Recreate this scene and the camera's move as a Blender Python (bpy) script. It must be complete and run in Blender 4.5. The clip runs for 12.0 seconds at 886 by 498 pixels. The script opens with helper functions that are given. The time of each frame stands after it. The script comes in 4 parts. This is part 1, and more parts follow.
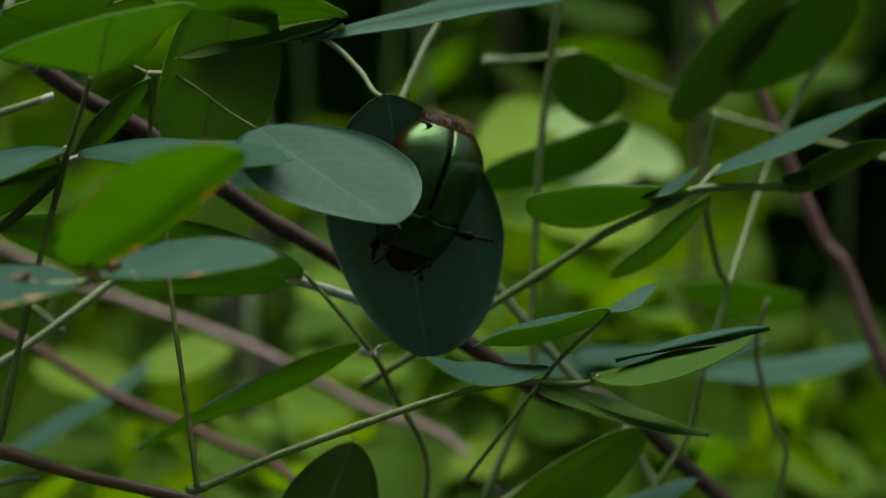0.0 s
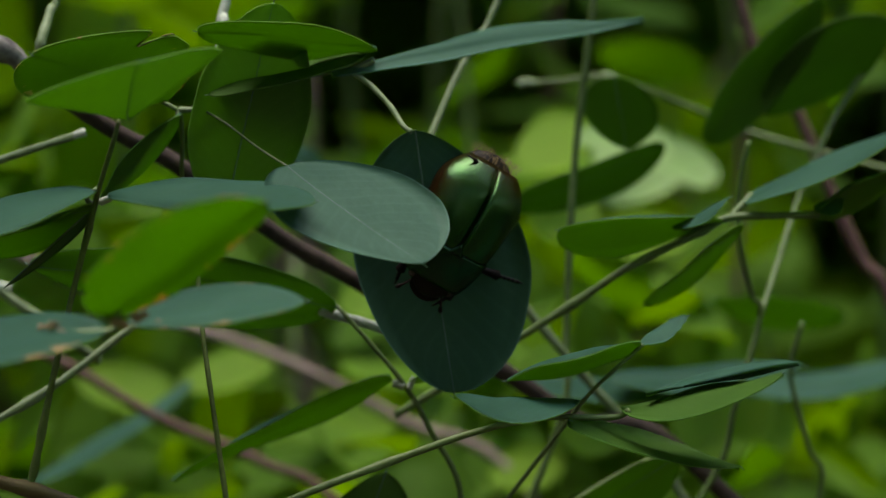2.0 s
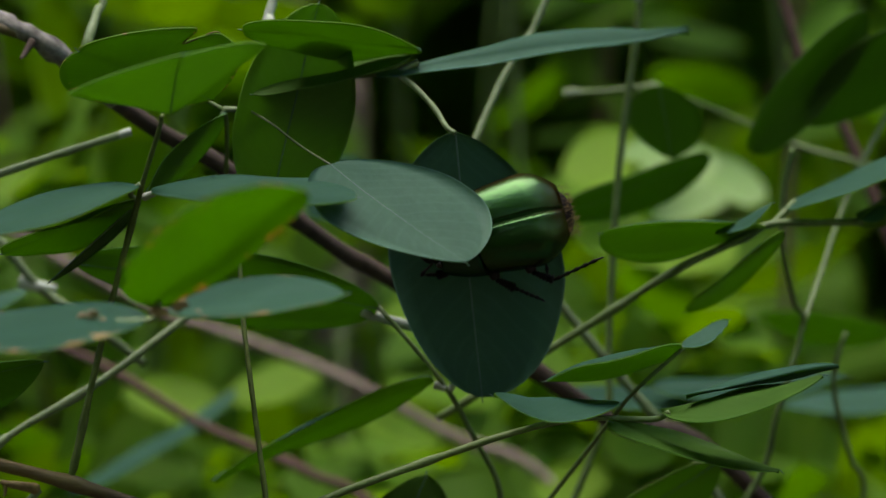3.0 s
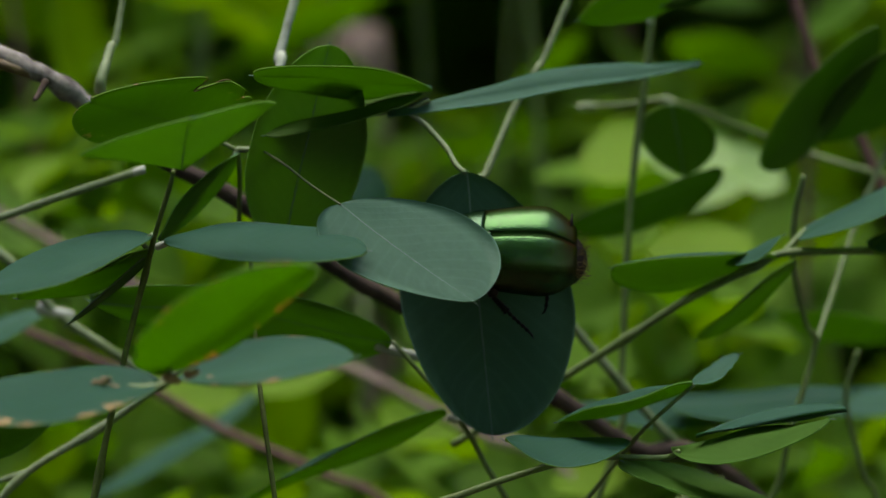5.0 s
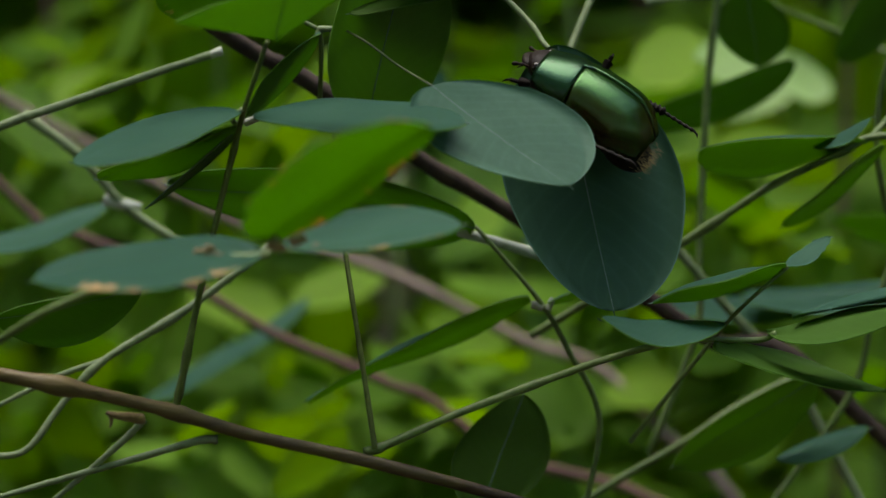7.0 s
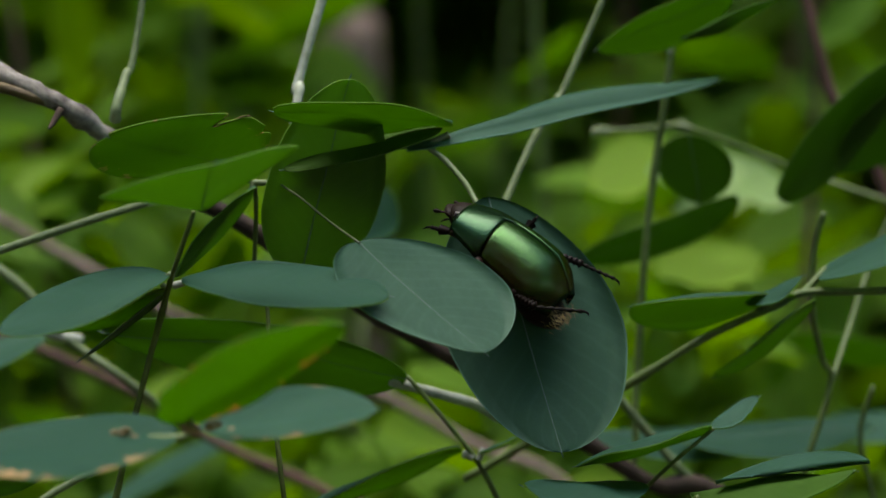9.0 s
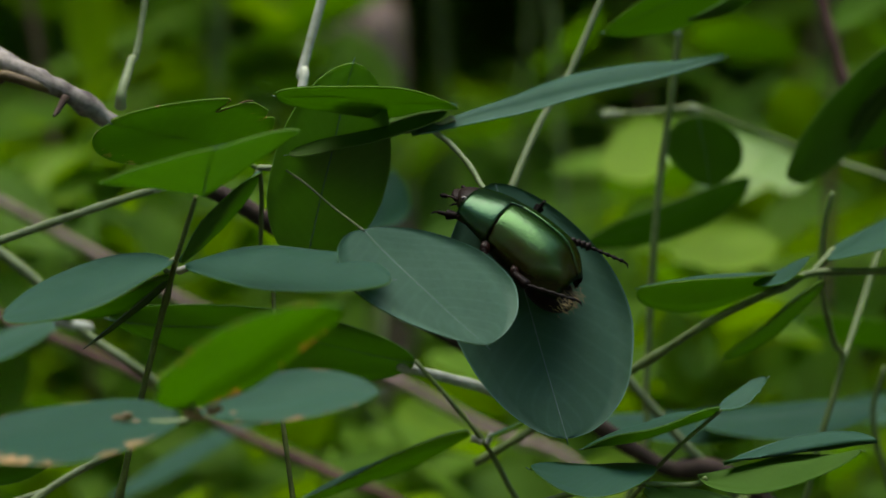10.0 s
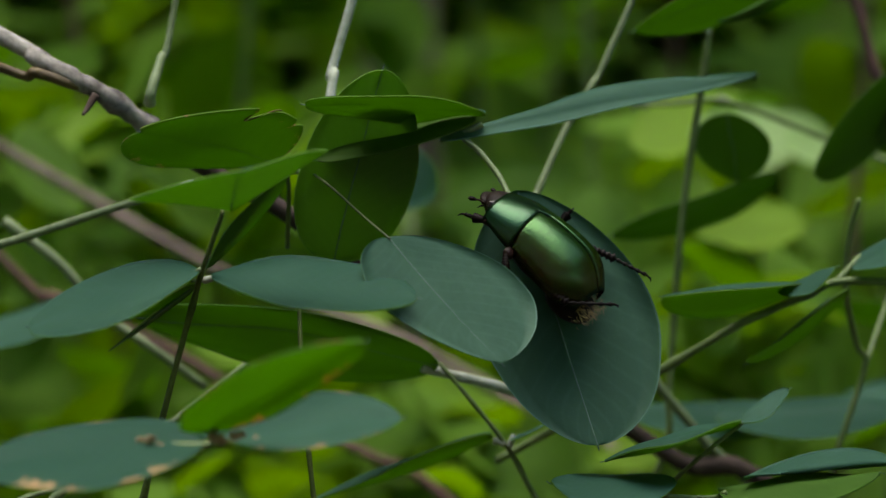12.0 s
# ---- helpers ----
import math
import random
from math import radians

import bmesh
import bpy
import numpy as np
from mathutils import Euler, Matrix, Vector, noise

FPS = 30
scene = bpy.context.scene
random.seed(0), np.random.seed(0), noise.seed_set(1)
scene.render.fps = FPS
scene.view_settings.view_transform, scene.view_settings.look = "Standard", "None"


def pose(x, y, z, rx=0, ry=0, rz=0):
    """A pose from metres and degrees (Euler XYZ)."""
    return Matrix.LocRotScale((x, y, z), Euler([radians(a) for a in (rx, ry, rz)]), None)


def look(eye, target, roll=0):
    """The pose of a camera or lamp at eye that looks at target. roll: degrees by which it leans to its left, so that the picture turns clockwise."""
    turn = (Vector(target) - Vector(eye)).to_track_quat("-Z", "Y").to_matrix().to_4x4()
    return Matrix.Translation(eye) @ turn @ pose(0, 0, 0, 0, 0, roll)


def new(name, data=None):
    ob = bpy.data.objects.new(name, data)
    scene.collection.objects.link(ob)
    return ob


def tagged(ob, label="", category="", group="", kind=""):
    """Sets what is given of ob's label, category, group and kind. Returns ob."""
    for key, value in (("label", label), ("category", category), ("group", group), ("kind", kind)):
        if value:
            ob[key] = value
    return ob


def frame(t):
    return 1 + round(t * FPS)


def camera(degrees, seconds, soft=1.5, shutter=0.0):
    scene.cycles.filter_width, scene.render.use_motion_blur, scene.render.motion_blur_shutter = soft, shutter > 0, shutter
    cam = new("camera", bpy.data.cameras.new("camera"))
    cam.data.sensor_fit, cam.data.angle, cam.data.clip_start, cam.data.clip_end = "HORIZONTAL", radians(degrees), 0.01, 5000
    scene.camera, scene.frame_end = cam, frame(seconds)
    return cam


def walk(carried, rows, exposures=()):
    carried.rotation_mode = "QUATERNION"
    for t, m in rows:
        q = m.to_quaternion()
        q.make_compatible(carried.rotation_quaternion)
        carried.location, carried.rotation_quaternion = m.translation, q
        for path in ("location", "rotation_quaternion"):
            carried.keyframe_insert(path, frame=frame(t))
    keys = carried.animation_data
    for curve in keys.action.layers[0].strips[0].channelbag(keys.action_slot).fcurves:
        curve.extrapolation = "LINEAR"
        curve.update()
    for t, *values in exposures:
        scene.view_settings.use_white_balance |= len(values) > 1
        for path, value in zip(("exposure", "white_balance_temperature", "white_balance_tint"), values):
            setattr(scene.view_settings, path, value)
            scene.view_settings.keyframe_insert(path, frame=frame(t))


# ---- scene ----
# ---- camera and its path: a long lens held by hand before the shrub ----
cam = camera(16.0, 12.0, soft=1.5)
cam.data.dof.use_dof = True
cam.data.dof.focus_distance = 0.385
cam.data.dof.aperture_fstop = 20.0
walk(cam, [
    (0, look((0.00123, -0.40794, 0.98726), (0.01903, -0.00856, 1.00071), -0.24)),
    (0.5, look((0.00996, -0.40899, 0.98664), (0.02160, -0.00948, 1.00258), -0.45)),
    (1, look((0.00910, -0.41185, 0.98905), (0.01725, -0.01221, 1.00411), -0.37)),
    (1.5, look((0.00493, -0.40983, 0.99644), (0.01523, -0.01004, 1.00420), -0.24)),
    (2, look((0.00537, -0.40955, 0.99616), (0.01509, -0.00976, 1.00494), -0.64)),
    (2.5, look((0.00854, -0.41168, 0.98523), (0.01319, -0.01204, 1.00153), -0.50)),
    (3, look((0.00724, -0.41044, 0.99026), (0.00972, -0.01072, 1.00511), -0.01)),
    (3.2, look((0.00551, -0.41059, 0.99896), (0.00801, -0.01068, 1.00691), 0.40)),
    (4.8, look((0.00957, -0.41340, 1.00929), (0.00744, -0.01341, 1.00835), -0.15)),
    (5, look((0.01025, -0.41397, 1.00998), (0.00824, -0.01397, 1.00993), -0.46)),
    (5.5, look((0.00877, -0.41342, 1.01095), (0.00529, -0.01344, 1.00966), -0.95)),
    (6, look((0.00563, -0.41223, 1.01452), (-0.00068, -0.01237, 1.00593), 0.02)),
    (6.5, look((0.00065, -0.40832, 1.01487), (-0.00131, -0.00859, 1.00022), -0.40)),
    (7, look((-0.00710, -0.40582, 0.99837), (-0.00278, -0.00586, 0.99510), -0.57)),
    (7.5, look((0.00226, -0.40723, 0.99253), (0.00162, -0.00750, 1.00729), 0.27)),
    (7.7, look((0.01009, -0.40949, 0.99148), (0.00346, -0.00987, 1.00773), 0.24)),
    (9.3, look((0.00350, -0.40869, 1.03028), (0.00617, -0.00903, 1.01396), 0.44)),
    (9.5, look((0.00704, -0.40762, 1.03352), (0.00530, -0.00816, 1.01289), 0.37)),
    (10, look((0.00848, -0.40838, 1.02034), (0.00513, -0.00847, 1.01256), -0.16)),
    (10.5, look((0.00987, -0.41096, 1.00089), (0.00230, -0.01109, 1.00802), 0.44)),
    (11, look((0.02303, -0.41111, 1.01590), (0.00498, -0.01153, 1.01295), 1.04)),
    (11.5, look((0.01731, -0.40767, 1.05037), (0.00588, -0.00922, 1.01707), 0.94)),
    (12, look((0.00880, -0.40893, 1.03749), (0.00186, -0.00972, 1.01333), 0.92)),
], exposures=[(0, 1.29, 7200, 9.4), (12, 1.29, 7200, 9.4)])

# ---- sky and light: bright overcast above a shaded thicket ----
world = bpy.data.worlds.new("sky")
scene.world = world
world.use_nodes = True
wn = world.node_tree
sky = wn.nodes.new("ShaderNodeTexSky")
sky.sky_type, sky.sun_disc = "NISHITA", False
sky.sun_elevation, sky.sun_rotation = radians(83), radians(-30)
wn.links.new(sky.outputs["Color"], wn.nodes["Background"].inputs["Color"])
wn.nodes["Background"].inputs["Strength"].default_value = 0.21
sun = new("sun", bpy.data.lights.new("sun", "SUN"))
sun.data.energy, sun.data.angle, sun.data.color = 2.4, radians(60), (1.0, 0.99, 0.94)
sun.matrix_world = look((-0.15, 0.25, 3.4), (0, 0, 1))

# ---- materials ----
def material(name):
    m = bpy.data.materials.new(name)
    m.use_nodes = True
    return m, m.node_tree, m.node_tree.nodes["Principled BSDF"], m.node_tree.nodes["Material Output"]


def add(t, kind, **values):
    n = t.nodes.new("ShaderNode" + kind)
    for key, v in values.items():
        n.inputs[key.replace("_", " ")].default_value = v
    return n


def ramp(t, fac, stops):
    r = t.nodes.new("ShaderNodeValToRGB")
    r.color_ramp.elements[0].position, r.color_ramp.elements[0].color = stops[0][0], (*stops[0][1], 1)
    r.color_ramp.elements[1].position, r.color_ramp.elements[1].color = stops[-1][0], (*stops[-1][1], 1)
    for p, c in stops[1:-1]:
        e = r.color_ramp.elements.new(p)
        e.color = (*c, 1)
    t.links.new(fac, r.inputs["Fac"])
    return r.outputs["Color"]


def mixed(t, fac, a, b, mode="MIX"):
    n = t.nodes.new("ShaderNodeMix")
    n.data_type, n.blend_type = "RGBA", mode
    for sock, v in ((n.inputs[0], fac), (n.inputs[6], a), (n.inputs[7], b)):
        if isinstance(v, bpy.types.NodeSocket):
            t.links.new(v, sock)
        else:
            sock.default_value = (*v, 1) if isinstance(v, tuple) else v
    return n.outputs[2]


def math_node(t, op, a, b=0.0):
    n = t.nodes.new("ShaderNodeMath")
    n.operation = op
    for sock, v in zip(n.inputs, (a, b)):
        if isinstance(v, bpy.types.NodeSocket):
            t.links.new(v, sock)
        else:
            sock.default_value = v
    return n.outputs[0]


def leaf_material(name, dark, light, glow, through_share, rough, spots=False, island=False):
    """A blade: two greens mottled at two scales, fine side veins, light let through in the colour glow."""
    m, t, p, out = material(name)
    co = t.nodes.new("ShaderNodeTexCoord")
    big = add(t, "TexNoise", Scale=160.0, Detail=3.0)
    fine = add(t, "TexNoise", Scale=1100.0, Detail=5.0, Roughness=0.7)
    for n in (big, fine):
        t.links.new(co.outputs["Object"], n.inputs["Vector"])
    if island:
        rnd = t.nodes.new("ShaderNodeNewGeometry").outputs["Random Per Island"]
    else:
        rnd = t.nodes.new("ShaderNodeObjectInfo").outputs["Random"]
    mottle = math_node(t, "ADD", math_node(t, "MULTIPLY", big.outputs["Fac"], 0.6), math_node(t, "MULTIPLY", fine.outputs["Fac"], 0.45))
    mottle = math_node(t, "ADD", mottle, math_node(t, "MULTIPLY", math_node(t, "SUBTRACT", rnd, 0.5), 0.35))
    col = ramp(t, mottle, [(0.36, dark), (0.72, light)])
    # side veins run forward from the midrib
    sep = t.nodes.new("ShaderNodeSeparateXYZ")
    t.links.new(co.outputs["UV"], sep.inputs[0])
    v = math_node(t, "ABSOLUTE", math_node(t, "SUBTRACT", sep.outputs["Y"], 0.5))
    phase = math_node(t, "MULTIPLY", math_node(t, "SUBTRACT", sep.outputs["X"], math_node(t, "MULTIPLY", v, 0.55)), 75.0)
    phase = math_node(t, "ADD", phase, math_node(t, "MULTIPLY", big.outputs["Fac"], 5.0))
    vein = math_node(t, "POWER", math_node(t, "ADD", math_node(t, "MULTIPLY", math_node(t, "SINE", phase), 0.5), 0.5), 7.0)
    edge = math_node(t, "GREATER_THAN", v, 0.49)
    col = mixed(t, math_node(t, "MULTIPLY", vein, 0.07), col, tuple(min(1, c * 1.9 + 0.02) for c in light))
    col = mixed(t, math_node(t, "MULTIPLY", edge, 0.4), col, tuple(min(1, c * 2.6 + 0.06) for c in light))
    glow_col = mixed(t, math_node(t, "MULTIPLY", big.outputs["Fac"], 0.5), glow, tuple(c * 0.55 for c in glow))
    if spots:
        s = add(t, "TexNoise", Scale=260.0, Detail=4.0, Roughness=0.7)
        t.links.new(co.outputs["Object"], s.inputs["Vector"])
        near_edge = math_node(t, "MULTIPLY", math_node(t, "SUBTRACT", v, 0.30), 0.9)
        mask = ramp(t, math_node(t, "ADD", s.outputs["Fac"], near_edge), [(0.71, (0, 0, 0)), (0.75, (1, 1, 1))])
        col = mixed(t, mask, col, (0.40, 0.27, 0.13))
        glow_col = mixed(t, mask, glow_col, (0.6, 0.40, 0.12))
    t.links.new(col, p.inputs["Base Color"])
    p.inputs["Roughness"].default_value = rough
    p.inputs["Specular IOR Level"].default_value = 0.12
    bump = add(t, "Bump", Strength=0.3, Distance=0.00012)
    t.links.new(math_node(t, "ADD", math_node(t, "MULTIPLY", vein, -0.2), fine.outputs["Fac"]), bump.inputs["Height"])
    t.links.new(bump.outputs[0], p.inputs["Normal"])
    tr = t.nodes.new("ShaderNodeBsdfTranslucent")
    t.links.new(glow_col, tr.inputs["Color"])
    mix = t.nodes.new("ShaderNodeMixShader")
    mix.inputs[0].default_value = through_share
    t.links.new(p.outputs[0], mix.inputs[1])
    t.links.new(tr.outputs[0], mix.inputs[2])
    t.links.new(mix.outputs[0], out.inputs["Surface"])
    return m


UPPER = leaf_material("leaf_upper", (0.022, 0.070, 0.048), (0.042, 0.105, 0.073), (0.25, 0.53, 0.03), 0.36, 0.6)
UNDER = leaf_material("leaf_under", (0.05, 0.11, 0.010), (0.09, 0.16, 0.015), (0.27, 0.50, 0.035), 0.45, 0.6)
LEAF = [UPPER, UNDER]
LEAF_THICK = [leaf_material("thick_leaf_upper", (0.027, 0.072, 0.046), (0.044, 0.102, 0.066), (0.2, 0.5, 0.02), 0.14, 0.55),
              leaf_material("thick_leaf_under", (0.03, 0.085, 0.03), (0.05, 0.12, 0.04), (0.2, 0.5, 0.02), 0.12, 0.6)]
LEAF_DARK = [leaf_material("old_leaf_upper", (0.03, 0.075, 0.02), (0.05, 0.11, 0.03), (0.17, 0.37, 0.01), 0.36, 0.45),
             leaf_material("old_leaf_under", (0.035, 0.08, 0.01), (0.055, 0.115, 0.015), (0.17, 0.37, 0.01), 0.4, 0.6)]
LEAF_YOUNG = [leaf_material("young_leaf_upper", (0.05, 0.14, 0.018), (0.085, 0.19, 0.025), (0.25, 0.48, 0.025), 0.55, 0.45, True),
              leaf_material("young_leaf_under", (0.05, 0.14, 0.018), (0.085, 0.19, 0.025), (0.25, 0.48, 0.025), 0.6, 0.55, True)]
LEAF_SPOT = [leaf_material("spotted_leaf_upper", (0.022, 0.070, 0.048), (0.042, 0.105, 0.073), (0.25, 0.53, 0.03), 0.36, 0.6, True), UNDER]
LEAF_SPOT_UNDER = [UPPER, leaf_material("spotted_leaf_under", (0.05, 0.11, 0.010), (0.09, 0.16, 0.015), (0.27, 0.50, 0.035), 0.45, 0.6, True)]
FAR_LEAF = leaf_material("far_leaf", (0.05, 0.11, 0.010), (0.13, 0.24, 0.03), (0.60, 0.84, 0.03), 0.5, 0.65, island=True)
BACK_LEAF = leaf_material("back_leaf", (0.045, 0.10, 0.012), (0.10, 0.19, 0.03), (0.50, 0.80, 0.03), 0.48, 0.6)
LEAF_LIGHT = [UPPER, leaf_material("light_leaf_under", (0.04, 0.10, 0.015), (0.065, 0.145, 0.022), (0.24, 0.46, 0.02), 0.45, 0.6)]
LEAF_FOLD = [LEAF_LIGHT[1], LEAF_LIGHT[1]]
# lighter underside: the stronger light on two leaves is put into its colour
LEAF_BRIGHT = [UPPER, leaf_material("bright_leaf_under", (0.08, 0.16, 0.03), (0.12, 0.22, 0.045), (0.36, 0.62, 0.05), 0.5, 0.6)]
# lighter copy of the far leaves, its sunlit look painted into the colour
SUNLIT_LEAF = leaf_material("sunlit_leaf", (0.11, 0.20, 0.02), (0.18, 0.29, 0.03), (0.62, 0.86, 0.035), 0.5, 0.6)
# a whitish sky-lit glow, put into the base colour of a leaf
SKYLIT_LEAF = leaf_material("skylit_leaf", (0.25, 0.38, 0.14), (0.38, 0.50, 0.24), (0.55, 0.76, 0.20), 0.45, 0.6)


def plain(name, dark, light, rough, scale=700.0, bump=0.3, streak=1.0, spec=0.4):
    """Skin of stems and the like: two tones at two scales, fine relief."""
    m, t, p, out = material(name)
    co = t.nodes.new("ShaderNodeTexCoord")
    mp = t.nodes.new("ShaderNodeMapping")
    mp.inputs["Scale"].default_value = (streak, 1, 1)
    t.links.new(co.outputs["Object"], mp.inputs["Vector"])
    a = add(t, "TexNoise", Scale=scale, Detail=5.0, Roughness=0.65)
    b = add(t, "TexNoise", Scale=scale * 0.15, Detail=2.0)
    for n in (a, b):
        t.links.new(mp.outputs[0], n.inputs["Vector"])
    h = math_node(t, "ADD", math_node(t, "MULTIPLY", a.outputs["Fac"], 0.55), math_node(t, "MULTIPLY", b.outputs["Fac"], 0.45))
    t.links.new(ramp(t, h, [(0.36, dark), (0.64, light)]), p.inputs["Base Color"])
    p.inputs["Roughness"].default_value, p.inputs["Specular IOR Level"].default_value = rough, spec
    bm = add(t, "Bump", Strength=bump, Distance=0.0004)
    t.links.new(a.outputs["Fac"], bm.inputs["Height"])
    t.links.new(bm.outputs[0], p.inputs["Normal"])
    return m


BARK = plain("bark", (0.022, 0.013, 0.012), (0.40, 0.36, 0.32), 0.85, 420.0, 1.0)
BROWN_BARK = plain("brown_bark", (0.015, 0.008, 0.006), (0.08, 0.05, 0.035), 0.85, 350.0, 0.8)
TWIG = plain("twig_bark", (0.028, 0.011, 0.006), (0.15, 0.105, 0.035), 0.55, 500.0, 0.9, 0.12)
BUD = plain("dry_bud", (0.06, 0.032, 0.010), (0.24, 0.16, 0.06), 0.7, 700.0, 0.5)
SCRAP = plain("dry_leaf", (0.20, 0.11, 0.04), (0.55, 0.40, 0.22), 0.7, 1500.0, 0.4)
DRY_TWIG = plain("dry_twig", (0.13, 0.085, 0.07), (0.33, 0.24, 0.20), 0.8, 400.0, 0.5)
WHITE = plain("whitish_stem", (0.26, 0.29, 0.20), (0.48, 0.50, 0.42), 0.6)
RED_TWIG = plain("red_twig_bark", (0.055, 0.025, 0.020), (0.18, 0.088, 0.068), 0.75, 500.0, 0.6)
STEM = plain("green_stem", (0.06, 0.10, 0.02), (0.135, 0.19, 0.055), 0.5)
STEM_BROWN = plain("browned_stem", (0.045, 0.062, 0.012), (0.12, 0.155, 0.035), 0.6, spec=0.2)
DARK_STEM = plain("dark_stem", (0.03, 0.045, 0.012), (0.06, 0.08, 0.025), 0.6)
PALE = plain("pale_stem", (0.10, 0.14, 0.055), (0.20, 0.25, 0.12), 0.6)
RIB = plain("midrib", (0.075, 0.14, 0.085), (0.12, 0.19, 0.12), 0.55)
EARTH = plain("leaf_litter", (0.012, 0.009, 0.006), (0.06, 0.042, 0.025), 0.95, 60.0, 0.8)

# ---- building helpers (arguments in millimetres about a point 1 m above the ground) ----
ORIGIN = Vector((0, 0, 1.0))


def mm(v):
    return Vector(v) * 0.001


def link(name, bm, mats, parent=None, at=None, smooth=True):
    """One mesh object from a bmesh whose vertices are local to at."""
    me = bpy.data.meshes.new(name)
    bm.to_mesh(me)
    bm.free()
    for m in mats if isinstance(mats, (list, tuple)) else [mats]:
        me.materials.append(m)
    if smooth:
        me.polygons.foreach_set("use_smooth", [True] * len(me.polygons))
    ob = new(name, me)
    ob.parent = parent
    if at is not None:
        ob.location = at
    return ob


def spline(pts, n):
    """Points along a smooth curve through pts."""
    pts = [Vector(p) for p in pts]
    if len(pts) == 2:
        return [pts[0].lerp(pts[1], i / n) for i in range(n + 1)]
    q = [2 * pts[0] - pts[1]] + pts + [2 * pts[-1] - pts[-2]]
    res = []
    for i in range(1, len(q) - 2):
        a, b, c, d = q[i - 1:i + 3]
        for k in range(n):
            u = k / n
            res.append(0.5 * (2 * b + (c - a) * u + (2 * a - 5 * b + 4 * c - d) * u * u + (3 * b - a - 3 * c + d) * u ** 3))
    return res + [pts[-1]]


def sweep(bm, path, radii, sides=8, wobble=0.0, flat=1.0):
    """A closed tube along path with a radius for each point."""
    rings, up = [], None
    for i, p in enumerate(path):
        d = (path[min(i + 1, len(path) - 1)] - path[max(i - 1, 0)]).normalized()
        if up is None:
            up = d.orthogonal().normalized()
        up = (up - d * up.dot(d)).normalized()
        side = d.cross(up)
        ring = []
        for k in range(sides):
            a = 2 * math.pi * k / sides
            r = radii[i] * (1 + wobble * noise.noise(p * 900 + Vector((k, 0, 0))))
            ring.append(bm.verts.new(p + (math.cos(a) * up + math.sin(a) * side * flat) * r))
        rings.append(ring)
    for a, b in zip(rings, rings[1:]):
        for k in range(sides):
            bm.faces.new((a[k], a[(k + 1) % sides], b[(k + 1) % sides], b[k]))
    bm.faces.new(rings[0][::-1])
    bm.faces.new(rings[-1])
    return bm


def tube(parent, name, pts, r0, r1, mat, knots=0, sides=8):
    """A stem or branch from r0 to r1 thick, with swollen knots."""
    path = [mm(p) + ORIGIN for p in spline(pts, 7)]
    n = len(path)
    rng = random.Random(n * 31 + int(r0 * 100) + int(pts[0][0] * 7))
    radii = []
    swell = [rng.uniform(0.1, 0.9) for _ in range(knots)]
    for i in range(n):
        u = i / (n - 1)
        r = r0 + (r1 - r0) * u
        r *= 1 + 0.05 * math.sin(u * 40) + sum(0.35 * math.exp(-((u - s) * n / 1.1) ** 2) for s in swell)
        radii.append(r * 0.001)
    at = path[0].copy()
    bm = sweep(bmesh.new(), [p - at for p in path], radii, sides, 0.3 if mat is BARK else 0.05)
    return link(name, bm, mat, parent, at)


def half_width(s, a, blunt=0.62):
    """Outline of a leaf: 0 at both ends, 1 at the widest place; a below 1 moves that towards the base. blunt: one power, one for
    each end, or an angled outline."""
    u = min(max(s, 0), 1) ** a
    if not isinstance(blunt, float) and blunt[0] == "angled":
        return 1 - abs(2 * u - 1) ** blunt[1]
    power = blunt if isinstance(blunt, float) else blunt[0] if u < 0.5 else blunt[1]
    return math.sin(math.pi * u) ** power


def leaf_mesh(bm, axis, right, left, bend, a, thick=0.00016, nu=18, nv=4, wave=0.03, seed=0, bite=None, blunt=0.62, rim=0):
    """A blade with two faces and a rim. Its midrib runs along axis, its halves reach right and left."""
    rng = random.Random(seed)
    off = Vector((rng.uniform(-9, 9), rng.uniform(-9, 9), rng.uniform(-9, 9)))
    n = axis.cross(right - left)
    n.normalize()
    size = axis.length
    uv = bm.loops.layers.uv.verify()
    grids = []
    for layer in (0.5, -0.5):
        grid = []
        for i in range(nu + 1):
            s = i / nu
            s = 0.5 - 0.5 * math.cos(math.pi * s) if i not in (0, nu) else s
            row = []
            for j in range(-nv, nv + 1):
                v = j / nv
                w = half_width(s, a, blunt) * abs(v) * (1 + 0.03 * noise.noise(off + Vector((s * 5, 3 if v > 0 else -3, 0))))
                if bite:
                    w *= bite(s, v)
                p = axis * s + (right if v > 0 else left) * w
                lift = bend * 4 * s * (1 - s) + size * 1000 * wave * noise.noise(off + Vector((s * 2.5, v * 1.2, 0)))
                lift -= 0.035 * size * 1000 * w * w * abs(v)
                p = p + n * (lift * 0.001 + layer * thick)
                row.append((bm.verts.new(p), s, v))
            grid.append(row)
        grids.append(grid)

    def quad(cells, slot):
        face = bm.faces.new([c[0] for c in cells])
        face.material_index = slot
        for loop, c in zip(face.loops, cells):
            loop[uv].uv = (c[1], c[2] * 0.5 + 0.5)
    for g, grid in enumerate(grids):
        for i in range(nu):
            for j in range(2 * nv):
                cells = [grid[i][j], grid[i + 1][j], grid[i + 1][j + 1], grid[i][j + 1]]
                quad(cells if g == 1 else cells[::-1], g)
    top, low = grids
    for j in (0, 2 * nv):
        for i in range(nu):
            cells = [top[i][j], top[i + 1][j], low[i + 1][j], low[i][j]]
            quad(cells if j else cells[::-1], rim)
    bmesh.ops.remove_doubles(bm, verts=bm.verts[:], dist=1e-7)
    return n


